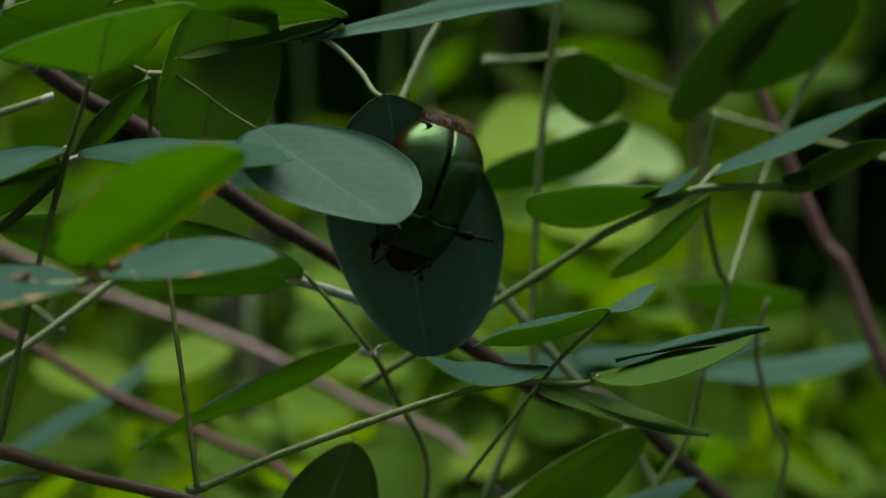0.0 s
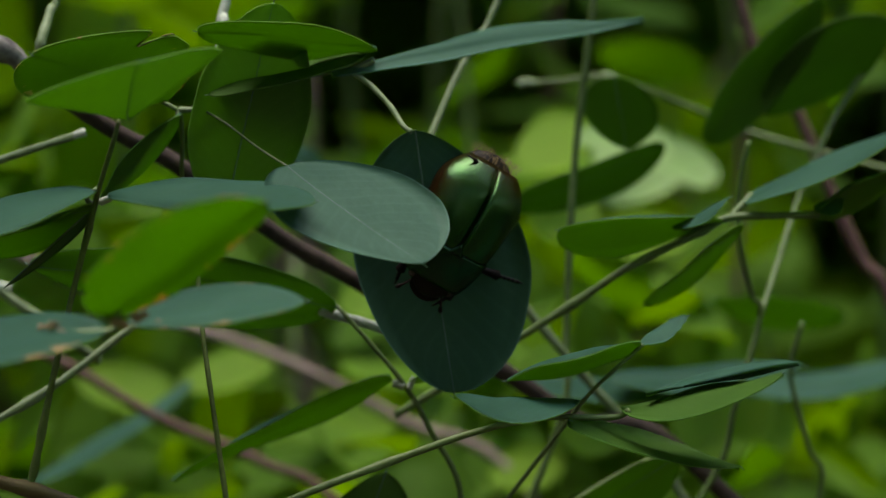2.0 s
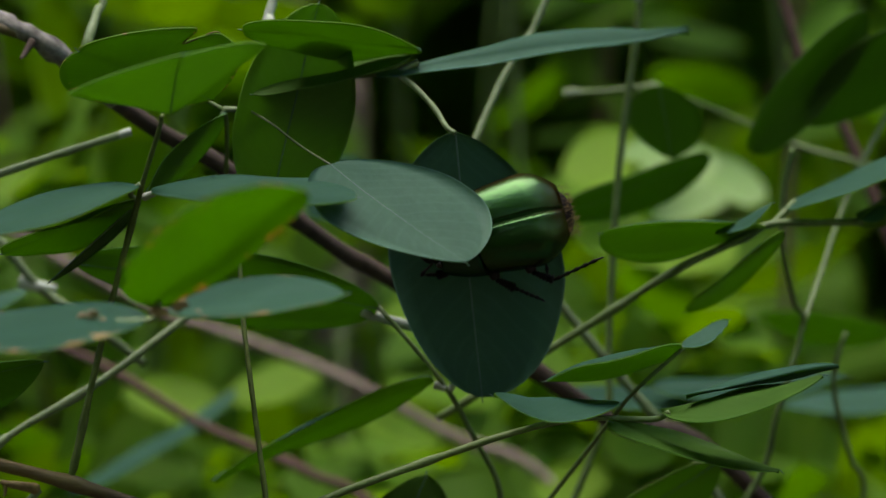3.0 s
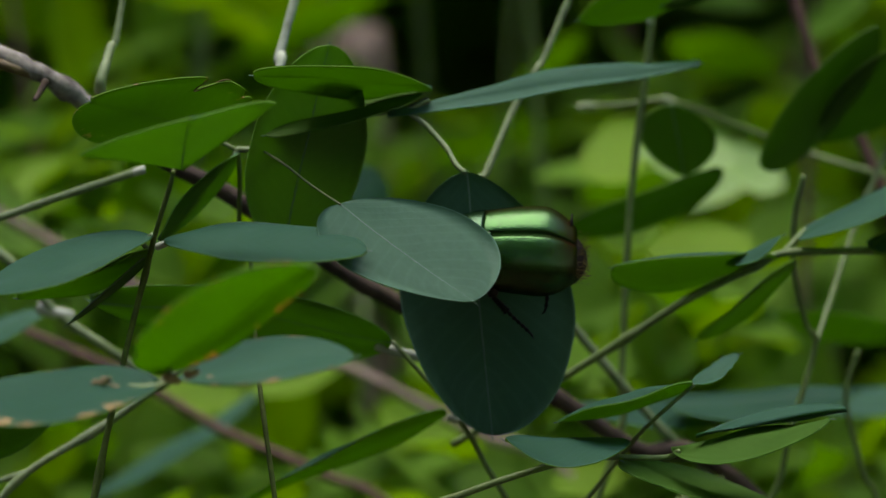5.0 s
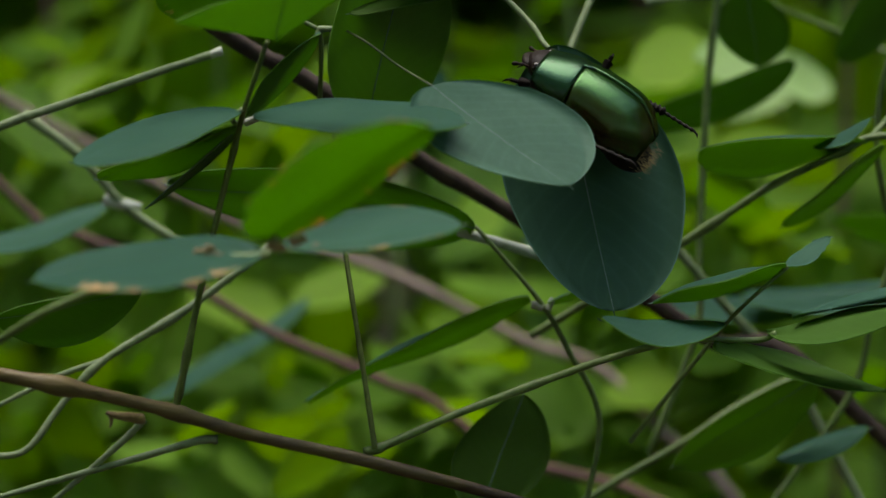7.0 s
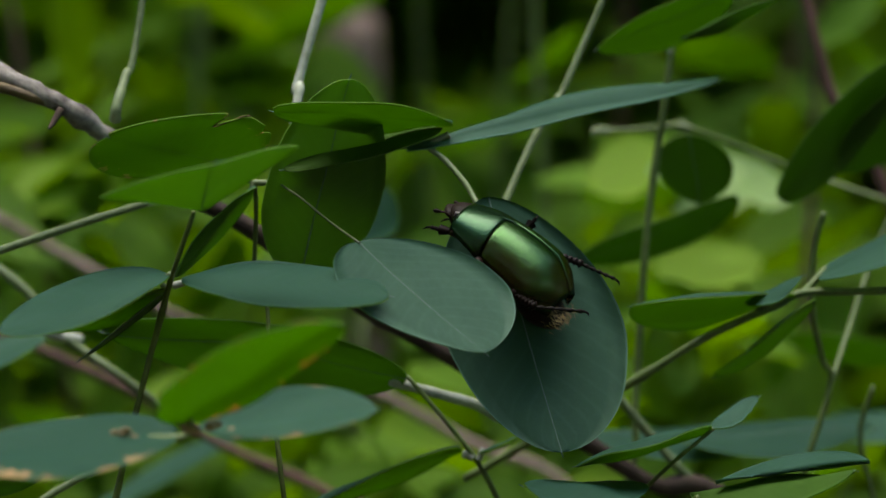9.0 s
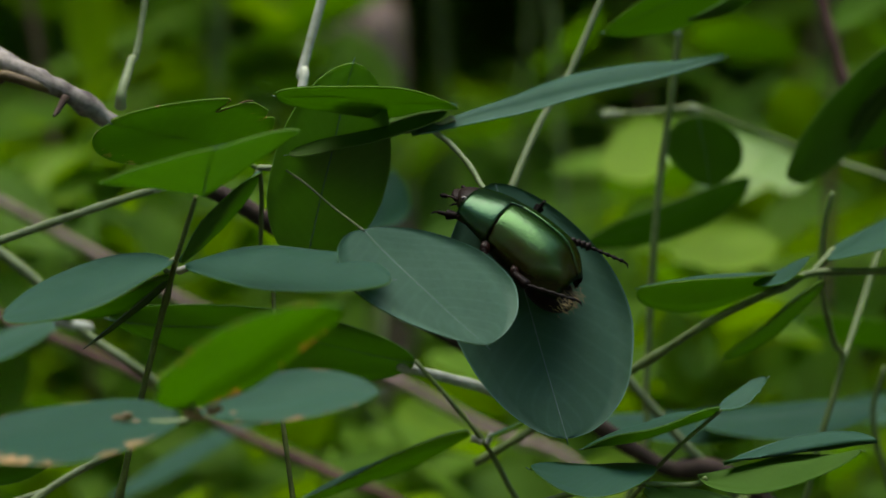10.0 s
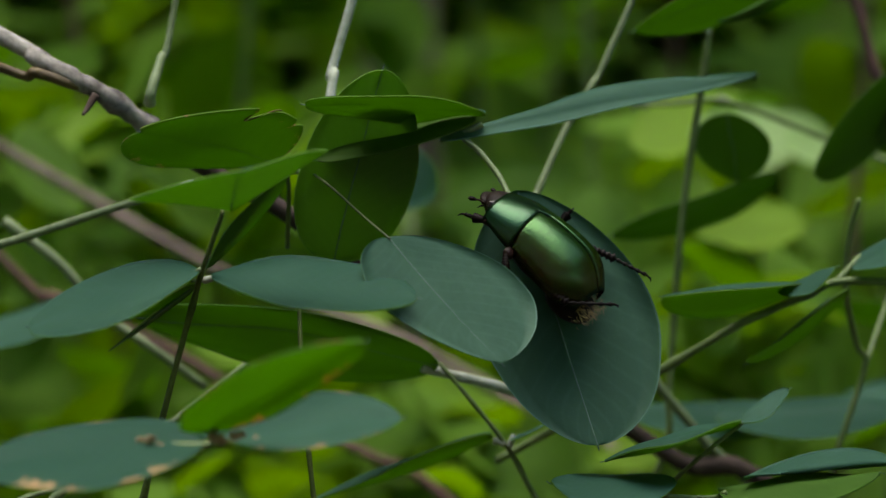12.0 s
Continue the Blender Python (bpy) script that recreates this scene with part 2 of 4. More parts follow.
def notch(s, v):
    """A deep bay eaten out of one edge."""
    return 1 - 0.36 * math.exp(-((s - 0.57) / 0.03) ** 2) - 0.12 * math.exp(-((s - 0.3) / 0.03) ** 2) if v > 0 else 1


def chewed(s, v):
    """Small bays along one edge, near the base and the end."""
    if v > 0:
        return 1
    return 1 - 0.13 * math.exp(-((s - 0.14) / 0.03) ** 2) - 0.10 * math.exp(-((s - 0.93) / 0.02) ** 2) - 0.03 * abs(math.sin(s * 23))


def nick(s, v):
    """A small nick in the edge."""
    return 1 - 0.35 * math.exp(-((s - 0.22) / 0.03) ** 2) if v > 0 else 1


def ragged(s, v):
    """A torn end."""
    return 1 - 0.3 * abs(math.sin(s * 17 + v * 3)) * s


LEAF_COUNT = [0]


def leaf(parent, base, tip, right, left, bend=0.0, a=0.85, mat=None, bite=None, rib=0.10, blunt=0.62, wave=0.03, nu=18, rim=1):
    """A leaf of the shrub, its object at the base of the blade; the midrib is a part of it."""
    LEAF_COUNT[0] += 1
    axis, r, l = mm(tip) - mm(base), mm(right), mm(left)
    bm = bmesh.new()
    n = leaf_mesh(bm, axis, r, l, bend, a, seed=LEAF_COUNT[0], bite=bite, blunt=blunt, wave=wave, nu=nu, rim=rim)
    ob = link("leaf", bm, mat or LEAF, parent, mm(base) + ORIGIN)
    if rib:
        off_rng = random.Random(LEAF_COUNT[0])
        off = Vector((off_rng.uniform(-9, 9), off_rng.uniform(-9, 9), off_rng.uniform(-9, 9)))
        path, radii = [], []
        for i in range(nu + 1):
            s = 0.5 - 0.5 * math.cos(math.pi * i / nu)
            lift = bend * 4 * s * (1 - s) + axis.length * 1000 * wave * noise.noise(off + Vector((s * 2.5, 0, 0)))
            path.append(axis * s + n * lift * 0.001)
            radii.append((rib * (1.15 - 0.35 * s) + 0.02) * 0.001)
        # the rib runs out into a short bristle
        path.append(axis * (1 + 0.0007 / axis.length))
        radii.append(0.00005)
        link("midrib", sweep(bmesh.new(), path, radii, 6), RIB, ob)
    return ob


# ---- ground: one sheet to the horizon, shaded litter ----
def make_ground():
    bm = bmesh.new()
    n = 40
    rows = []
    for i in range(n + 1):
        row = []
        for j in range(n + 1):
            u, v = i / n * 2 - 1, j / n * 2 - 1
            x, y = math.copysign(abs(u) ** 4 * 400, u), math.copysign(abs(v) ** 4 * 400, v)
            row.append(bm.verts.new((x, y, 0.02 * noise.noise((x * 3, y * 3, 0)) - 0.02)))
        rows.append(row)
    for i in range(n):
        for j in range(n):
            bm.faces.new((rows[i][j], rows[i + 1][j], rows[i + 1][j + 1], rows[i][j + 1]))
    return tagged(link("ground", bm, EARTH), "dark shaded woodland ground with leaf litter", "ground", kind="structure")


make_ground()


# ---- thicket: foliage behind and around the shrub ----
def leaf_forms(count, seed):
    """A few leaf shapes one unit long, as arrays of vertices, faces and uv, to be strewn."""
    rng = random.Random(seed)
    forms = []
    for k in range(count):
        bm = bmesh.new()
        w = rng.uniform(0.24, 0.36)
        leaf_mesh(bm, Vector((1, 0, 0)), Vector((0, w, 0)), Vector((0, -w, 0)), rng.uniform(-60, 60), rng.uniform(0.75, 1), 0.008, 8, 2, 0.04, k)
        bm.verts.index_update()
        uv = bm.loops.layers.uv.verify()
        forms.append((np.array([v.co[:] for v in bm.verts]), [[v.index for v in f.verts] for f in bm.faces],
                      np.array([loop[uv].uv[:] for f in bm.faces for loop in f.loops])))
        bm.free()
    return forms


FORMS = leaf_forms(8, 2)
# hollows in the thicket that open on the dark wood behind: x, z at 0.4 m behind the shrub, half width, half height
HOLLOWS = [(0.008, 0.078, 0.034, 0.026), (0.140, 0.030, 0.042, 0.052), (-0.105, 0.062, 0.030, 0.014), (0.105, -0.022, 0.022, 0.012)]


def in_hollow(p):
    share = 0.81 / (p.y + 0.41)
    x, z = p.x * share, 1 + (p.z - 1) * share
    return any(((x - a) / w) ** 2 + ((z - 1 - b) / h) ** 2 < 1 + 0.5 * noise.noise(p * 30) for a, b, w, h in HOLLOWS)



def thicket(name, count, middle, inner, outer, z, size, seed, label, gap=-0.05, tilt=0.6, arc=(0, 360)):
    """Many leaves in one object, between two uneven ovals inner and outer round middle, from z[0] up to an uneven top
    between z[1] and z[2], gathered in clumps with gaps."""
    rng = random.Random(seed)
    verts, faces, uvs, start = [], [], [], 0
    made = tries = 0
    while made < count and tries < count * 20:
        tries += 1
        a = radians(rng.uniform(*arc))
        way = Vector((math.cos(a), math.sin(a), 0))
        uneven = 1 + 0.22 * noise.noise(way * 1.7 + Vector((seed, 0, 5)))
        share = math.sqrt(rng.random())
        p = Vector((middle[0] + way.x * (inner[0] + (outer[0] * uneven - inner[0]) * share), middle[1] + way.y * (inner[1] + (outer[1] * uneven - inner[1]) * share), 0))
        crest = z[1] + (z[2] - z[1]) * (0.5 + 0.9 * noise.noise(p * 1.6 + Vector((0, seed, 0))))
        p.z = z[0] + (max(crest, z[1]) - z[0]) * rng.random() ** 0.75
        if noise.noise(p * 9 + Vector((seed, 0, 0))) < gap or inner[0] < 1.5 and in_hollow(p):
            continue
        made += 1
        turn = Euler((rng.gauss(0, tilt), rng.gauss(0.2, tilt), rng.uniform(0, 2 * math.pi))).to_matrix()
        co, fs, uv = FORMS[made % len(FORMS)]
        verts.append(co * rng.uniform(*size) @ np.array(turn).T + np.array(p))
        faces += [[i + start for i in f] for f in fs]
        uvs.append(uv)
        start += len(co)
    me = bpy.data.meshes.new(name)
    me.from_pydata(np.concatenate(verts).tolist(), [], faces)
    me.uv_layers.new(name="UVMap").data.foreach_set("uv", np.concatenate(uvs).ravel())
    me.polygons.foreach_set("use_smooth", [True] * len(me.polygons))
    me.materials.append(FAR_LEAF)
    return tagged(new(name, me), label, "foliage", kind="stuff")


thicket("foliage", 4200, (0.02, 0.475), (0, 0), (0.52, 0.27), (0.0, 0.99, 1.10), (0.025, 0.045), 5, "blurred bright green leaves deep in the thicket", -0.2)
thicket("foliage", 3000, (0.0, 0.3), (1.0, 0.75), (2.0, 1.75), (0.0, 1.3, 1.9), (0.10, 0.2), 7, "dense shaded undergrowth leaves", -0.45, arc=(15, 165))
thicket("foliage", 6000, (0.0, 0.3), (1.6, 1.6), (2.6, 2.5), (0.0, 2.1, 2.9), (0.12, 0.22), 8, "dark undergrowth leaves at the back of the thicket", -1.0, arc=(10, 170))
thicket("foliage", 3600, (0.0, 0.3), (2.3, 2.3), (3.6, 3.5), (0.0, 2.4, 3.2), (0.2, 0.34), 9, "dark woodland leaves far behind the thicket", -1.0, arc=(40, 140))
# unseen ring behind the camera, added to hold back low sky light
thicket("foliage", 5200, (0.0, 0.2), (1.7, 1.6), (3.3, 3.0), (0.0, 2.4, 3.8), (0.15, 0.3), 11, "unseen undergrowth leaves added round the clearing to limit front light", -0.5, arc=(160, 380))



thicket("foliage", 70, (0.06, 0.17), (0, 0), (0.04, 0.03), (0.965, 0.995, 1.012), (0.014, 0.022), 31, "fresh bright leaves a little behind the shrub", -0.3)
thicket("foliage", 70, (-0.085, 0.19), (0, 0), (0.04, 0.03), (0.99, 1.03, 1.05), (0.015, 0.026), 24, "fresh bright leaves behind the woody branch", -0.3)
thicket("foliage", 110, (-0.06, 0.21), (0, 0), (0.05, 0.04), (0.90, 0.965, 0.985), (0.018, 0.03), 25, "fresh bright leaves low in the undergrowth", -0.3)
thicket("foliage", 80, (0.0, 0.16), (0, 0), (0.05, 0.03), (0.93, 0.965, 0.985), (0.015, 0.026), 22, "fresh bright leaves low behind the shrub", -0.3)
# overhead leaves out of view, added to keep the far gaps dark
thicket("foliage", 6000, (0.0, 2.7), (0, 0), (2.8, 1.7), (2.6, 3.3, 3.9), (0.22, 0.36), 23, "unseen leafy crown added to shade the wood behind", -1.0)


def background_shrub(root, stems, seed):
    """A shrub behind: stems from one root, each with leaves in threes along its upper part."""
    rng = random.Random(seed)
    ob = tagged(new("background_shrub"), "out-of-focus leafy shrub with thin green stems", "shrub", "shrubs behind")
    ob.location = (root[0], root[1], 0)
    for k in range(stems):
        top = Vector((root[0] + rng.uniform(-0.22, 0.22), root[1] + rng.uniform(-0.05, 0.05), rng.uniform(1.0, 1.3)))
        low = Vector((root[0] + rng.uniform(-0.02, 0.02), root[1], -0.02))
        mid = low.lerp(top, 0.55) + Vector((rng.uniform(-0.08, 0.08), 0, 0))
        path = spline([low, mid, top], 14)
        n = len(path)
        stem = link("stem", sweep(bmesh.new(), [p - ob.location for p in path], [0.0018 * (1.2 - 0.8 * i / n) for i in range(n)], 6), RED_TWIG if k % 3 == 0 else STEM, ob)
        i = n * 0.5
        while i < n - 1:
            p = path[int(i)].lerp(path[int(i) + 1], i - int(i))
            yaw = rng.uniform(0, 2 * math.pi)
            if in_hollow(p):
                i += 1
                continue
            for turn in (-1.2, 0.0, 1.2):
                long = rng.uniform(0.026, 0.042)
                rot = Euler((rng.gauss(0, 0.45), rng.gauss(0.1, 0.4), yaw + turn)).to_matrix()
                axis, side = rot @ Vector((long, 0, 0)), rot @ Vector((0, long * rng.uniform(0.25, 0.34), 0))
                start = rot @ Vector((0.009, 0, 0))
                bm = bmesh.new()
                leaf_mesh(bm, axis, side, -side, rng.uniform(-2, 2), rng.uniform(0.75, 1), nu=10, nv=2, seed=rng.randrange(9999))
                sweep(bm, [-start * 1.05, axis * 0.1], [0.0003, 0.0002], 5)
                link("leaf", bm, BACK_LEAF, stem, p + start - ob.location)
            i += rng.uniform(0.75, 1.3)
    return ob


for x, y, stems, seed in ((-0.10, 0.20, 4, 1), (0.13, 0.22, 4, 2), (0.02, 0.28, 5, 3), (-0.19, 0.33, 5, 4), (0.22, 0.35, 5, 5), (0.0, 0.43, 6, 6)):
    background_shrub((x, y), stems, seed)

# ---- a young tree behind, its crown out of view ----
tree = tagged(new("young_tree"), "blurred grey-brown young tree trunk in the undergrowth", "tree")
path = spline([(0.0166, 0.46, -0.03), (-0.0134, 0.45, 1.0133), (-0.0256, 0.45, 1.0592), (-0.1256, 0.5, 2.2)], 12)
link("trunk", sweep(bmesh.new(), path, [0.0075 - 0.004 * k / len(path) for k in range(len(path))], 10), DRY_TWIG, tree)
fork = path[26]
link("branch", sweep(bmesh.new(), spline([fork, fork + Vector((0.05, 0.02, 0.22)), fork + Vector((0.22, 0.04, 0.75))], 8), [0.0035 - 0.00012 * k for k in range(17)], 8), DRY_TWIG, tree)

# ---- the shrub ----
shrub = tagged(new("shrub"), "slender shrub with oval blue-green leaves on thin stems", "shrub")
# woody branches
tube(shrub, "branch", [(-160, 0, 90), (-60.8, -2, 41.8), (-50.9, -4, 36.6), (-43.1, -5, 32.7), (-37.3, -1, 28.5), (-33.2, 2, 25)], 1.1, 1.3, BARK, knots=3)
tube(shrub, "branch", [(-33.9, 1.5, 25.6), (-27.5, 5, 21.2), (-20.1, 8, 17.2), (-4.5, 14, 6.2), (2.4, 18, 2.3), (23.6, 26, -10.9), (34.8, 30, -18.3), (55.9, 34, -29.4), (130, 60, -120), (170, 90, -420), (185, 100, -1000)], 1.15, 1.2, BROWN_BARK, knots=5)
tube(shrub, "branch", [(-110, -20, 60), (-57.9, -6, 36.5), (-50.6, -6, 34.8), (-43.1, -5, 32.5)], 0.55, 0.75, TWIG)
tube(shrub, "thorn", [(-43, -6, 32.1), (-43.9, -7, 30.3), (-44.3, -8, 29.6)], 0.55, 0.2, BROWN_BARK)
tube(shrub, "branch", [(-90, 20, -1000), (-85, -20, -400), (-78, -36, -90), (-66, -36, -22), (-59.1, -36, -17.8), (-55.2, -36, -18.8), (-45.4, -35, -20.9), (-35.6, -33, -23.5), (-25.7, -32, -26.6), (-12.3, -30, -29.9), (4.6, -26, -34.9), (18.5, -22, -40.1)], 0.95, 0.75, TWIG, knots=4)
tube(shrub, "bud", [(-38.8, -35, -24.3), (-40.2, -37, -23.9), (-41.8, -38, -23.6), (-42.6, -38, -23.3)], 0.7, 0.25, BUD)
tube(shrub, "bud", [(-42.1, -38, -23.4), (-42, -38, -24.5), (-42.2, -38, -25.1)], 0.3, 0.1, BUD)
tube(shrub, "stem", [(-38.6, -33, -24.4), (-40, -33, -25.9), (-44.4, -32, -29.8), (-50, -31, -34.4)], 0.5, 0.3, PALE)
tube(shrub, "stem", [(-30, -32, -27), (-32.2, -32, -27.1), (-38.4, -32, -28.8), (-48.5, -32, -31.5), (-57.2, -32, -33.9)], 0.55, 0.32, PALE)
# stems
tube(shrub, "stem", [(-35.1, -33, -23.1), (-34.5, -33, -21.7), (-32.5, -33, -12.3), (-30, -33, -1.7), (-27.4, -33, 8.3), (-26.2, -35, 12.2), (-24, -40, 17.6), (-23.1, -45, 19.3)], 0.46, 0.26, STEM_BROWN, knots=3)
tube(shrub, "stem", [(-11.4, -30, -28.5), (-11.9, -29, -24.8), (-12.9, -27, -18.1), (-13.9, -25, -11.4), (-14.9, -22, -4.6), (-15.6, -18, 2.3), (-16.3, -12, 9.5)], 0.36, 0.28, STEM_BROWN)
tube(shrub, "stem", [(-12.6, -30, -28.8), (-10.3, -29, -28.2), (-2.1, -27, -24.8), (8.2, -24, -21.2), (18.6, -23, -17.8), (26.6, -22, -16.2), (35.4, -21, -16.3), (37.5, -22, -15.4)], 0.55, 0.34, STEM, knots=2)
tube(shrub, "stem", [(21.3, 2, -30.2), (30.4, -8, -17.6), (33.7, -14, -13), (39.8, -16, -7.4)], 0.32, 0.26, STEM)
tube(shrub, "stem", [(-21.7, -68, -4.1), (-22.7, -69, -4.9), (-28.5, -68, -5.2), (-36.2, -66, -6.9), (-44.6, -62, -9.9), (-49.9, -58, -12.5), (-66, -36, -22)], 0.42, 0.45, STEM)
tube(shrub, "stem", [(-66, -6, -30), (-61.7, -3, -30.7), (-56.3, -3, -30.1), (-51.7, -2, -24.3), (-46.2, -2, -18.7), (-35.8, 0, -12.4), (-25.7, 4, -4.7), (-19.2, 8, 1.2)], 0.42, 0.55, PALE, knots=2)
tube(shrub, "stem", [(-46.2, -2, -18.7), (-52.6, 0, -20.9), (-60.9, 2, -24.9)], 0.42, 0.3, PALE)
tube(shrub, "stem", [(-31.1, -2, 20.6), (-41.1, -2, 17.4), (-51.9, -3, 13.7), (-60.4, -4, 10.7), (-85, -10, 0)], 0.5, 0.62, PALE)
tube(shrub, "stem", [(-36.7, 0, 30.9), (-36.4, -1, 32.7), (-35.5, 2, 36.9), (-34.4, 4, 41.4), (-30, 10, 75)], 0.8, 0.35, PALE)
tube(shrub, "stem", [(-13.8, -4, 26.3), (-13.4, -3, 29.3), (-12.8, -1, 35.2), (-12, 1, 39.8), (2, 8, 90)], 0.62, 0.65, WHITE)
tube(shrub, "stem", [(14, 8, -6), (13, 8, 16.9), (14.1, 9, 20.3), (17.6, 12, 28.3), (21.1, 14, 34.4), (24.2, 16, 40.7), (45, 20, 90)], 0.5, 0.45, PALE)
tube(shrub, "stem", [(26, 32, -34), (32.8, 32, -16.7), (33.2, 32, -7.2), (34.6, 32, 16.5), (36.9, 32, 34.6), (37.9, 32, 42.9)], 0.5, 0.55, STEM)
tube(shrub, "node", [(37.3, 32, 41.7), (37.9, 32, 43.3), (38.8, 32, 44.5)], 0.75, 0.5, WHITE)
tube(shrub, "stem", [(9.1, 16, -16.8), (15.9, 14, -12.7), (24.2, 10, -7.4), (32.4, 8, -2.3), (40.5, 6, 2.9), (49.5, 5, 7.2), (53.2, 5, 9), (59.2, 5, 9.2), (65.3, 6, 9.3)], 0.55, 0.5, STEM, knots=3)
tube(shrub, "stem", [(53.2, 5, 8.8), (54.9, 6, 10.5), (56.6, 8, 12.1)], 0.5, 0.5, STEM)
tube(shrub, "stem", [(57.1, 14, 19.6), (56.1, 16, 14.3), (56.1, 18, 6.7), (58.4, 24, -0.9), (59.8, 26, -4.1), (56.1, 26, -16.5), (53.4, 28, -26), (40, 28, -44)], 0.42, 0.45, STEM)
tube(shrub, "stem", [(59.8, 26, -4.1), (63, 32, 3.1), (67.9, 40, 14.5), (73.8, 46, 25.3), (79.5, 50, 33)], 0.4, 0.5, STEM)
tube(shrub, "stem", [(66.8, 34, -4.9), (65.3, 36, -12.1), (67.9, 38, -22.6), (69.7, 40, -30), (60, 40, -60)], 0.4, 0.4, STEM)
tube(shrub, "stem", [(1.4, -1, -2), (6.2, -1, -7.5), (10.3, 0, -12.7), (13.3, 2, -18.1), (17.5, 4, -28), (14, 6, -45)], 0.28, 0.42, STEM)
tube(shrub, "petiole", [(-0.7, -1, -2.7), (5.8, 3, -4.6), (10.7, 7, -6.2), (14.2, 10, -8), (20, 20, -8)], 0.62, 0.85, WHITE)
tube(shrub, "stem", [(29.1, 60, 31.1), (35, 60, 31.4), (41.8, 60, 31.9), (50.6, 64, 29.1), (59.5, 68, 25.8), (65.9, 72, 23.7), (90, 50, 15)], 0.36, 0.42, STEM, knots=3)
tube(shrub, "node", [(28.3, 60, 30.8), (29.6, 60, 31.2), (31, 60, 31)], 0.75, 0.6, PALE)
tube(shrub, "node", [(41.1, 60, 32), (41.9, 60, 31.9), (42.9, 60, 31.5)], 0.9, 0.6, PALE)
tube(shrub, "stem", [(23.5, 26, 2.1), (31.5, 28, -7.5), (38.8, 30, -15.9), (46.1, 32, -23.6), (60, 30, -50)], 0.65, 0.7, PALE)
tube(shrub, "stem", [(4, 24, -50), (16.2, 24, -40), (30.2, 24, -31.8), (37.4, 26, -27.3), (47.2, 30, -22.8)], 0.55, 0.5, STEM)
tube(shrub, "node", [(-48.9, 30, 2.1), (-46.4, 29, 1.4), (-44.2, 30, 0.9)], 0.95, 0.7, WHITE)
tube(shrub, "stem", [(-60, 28, 14), (-52, 28, 8), (-46.4, 29, 1.4), (-38.2, 30, -4.5), (-32.2, 34, -9.4)], 0.75, 0.6, PALE)
tube(shrub, "branch", [(-110, 95, 45), (-68.4, 95, 1.9), (-62, 95, -1.8), (-43.7, 95, -10), (-28.4, 97, -19.2), (-11.9, 98, -26.6), (4.6, 100, -36.9), (62, 95, -92), (110, 70, -400), (120, 75, -1000)], 0.75, 0.85, RED_TWIG)
tube(shrub, "branch", [(-115, 135, 42), (-44.8, 135, 2.9), (-30.3, 135, -2.9), (-9, 135, -10.8), (11.4, 138, -21.6), (33, 140, -34.5), (64, 135, -95), (120, 120, -400), (125, 120, -1000)], 0.9, 1.0, DRY_TWIG)
tube(shrub, "branch", [(40, 80, 150), (63.7, 80, 46.4), (70.2, 80, 33.2), (74.6, 80, 23.5), (78.5, 80, 13.7), (82.4, 80, 4.9), (89.4, 80, -9.2), (112, 84, -90), (130, 90, -400), (130, 95, -1000)], 0.9, 1.1, RED_TWIG)
tube(shrub, "node", [(-30.7, -2, 20.7), (-31.4, -2, 20.5), (-32.3, -2, 20.2)], 0.6, 0.52, WHITE)
# petioles
tube(shrub, "petiole", [(-18.3, -10, 22.2), (-18, -10, 22.9), (-16.9, -10, 22.9), (-14.7, -10, 23.3), (-12.2, -9, 25.3), (-10.5, -8, 26.2)], 0.42, 0.35, PALE)
tube(shrub, "petiole", [(-18, -10, 22.9), (-17.9, -8, 19.7), (-18.1, -6, 16.1), (-18.3, -4, 12.8)], 0.3, 0.3, STEM)
front_stalk = tube(shrub, "petiole", [(-15.1, -10, 22.9), (-11.8, -18, 20.6), (-8.0, -26, 17.4), (-4, -38, 14.4)], 0.16, 0.13, DARK_STEM)
tube(shrub, "petiole", [(6.6, -8, 29.2), (5.3, -8, 28.6), (4, -8, 27.7), (6.2, -9, 25.8), (8.7, -11, 22.9), (10.1, -13, 20.5), (11.2, -14, 19.6)], 0.42, 0.34, PALE)
tube(shrub, "petiole", [(-10.5, -8, 26.2), (-3.2, -8, 27.1), (4, -8, 27.9)], 0.3, 0.3, STEM)
tube(shrub, "petiole", [(-26.2, -33, 10.5), (-24.3, -35, 11.1)], 0.5, 0.4, WHITE)
tube(shrub, "petiole", [(-26.9, -33, 10), (-27.8, -34, 10.9), (-26.5, -35, 12)], 0.35, 0.3, PALE)
tube(shrub, "petiole", [(-21.7, -68, -4.1), (-21.2, -72, -2.9)], 0.5, 0.4, STEM)
tube(shrub, "petiole", [(-18.3, -10, 22.9), (-20.8, -10, 24.3), (-22.6, -10, 25.8)], 0.3, 0.25, STEM)
# leaves of the near twig
leaf(shrub, (-26.6, -35, 11.6), (-45.2, -46, 5.9), (0, -11.5, -2.8), (-0.8, 13.5, 2.7), 0.8, 1.0, blunt=(0.75, 0.5), rib=0.05)
leaf(shrub, (-25.2, -35, 11), (-0.5, -46, 9.8), (0.8, 10.5, 3.2), (0, -9.5, -1.8), 0.8, 1.0, blunt=(0.8, 0.5), rib=0.04)
leaf(shrub, (-17.9, -10, 22.5), (-27.1, -22, 11.3), (-1, -4, 0.7), (0.3, 10, -0.8), 0.3, 1.0, mat=LEAF_LIGHT, rib=0.05)
leaf(shrub, (-26.8, -31, 10.3), (-38.9, -20, 0.8), (0.4, 8, -0.4), (-0.3, 8, 0.3), 0.0, 0.85, mat=LEAF_DARK)
leaf(shrub, (-26.9, -32, 10), (-45.1, -20, 4.4), (0, -8, 0.7), (0.3, 8, -1.8), 0.0, 0.85)
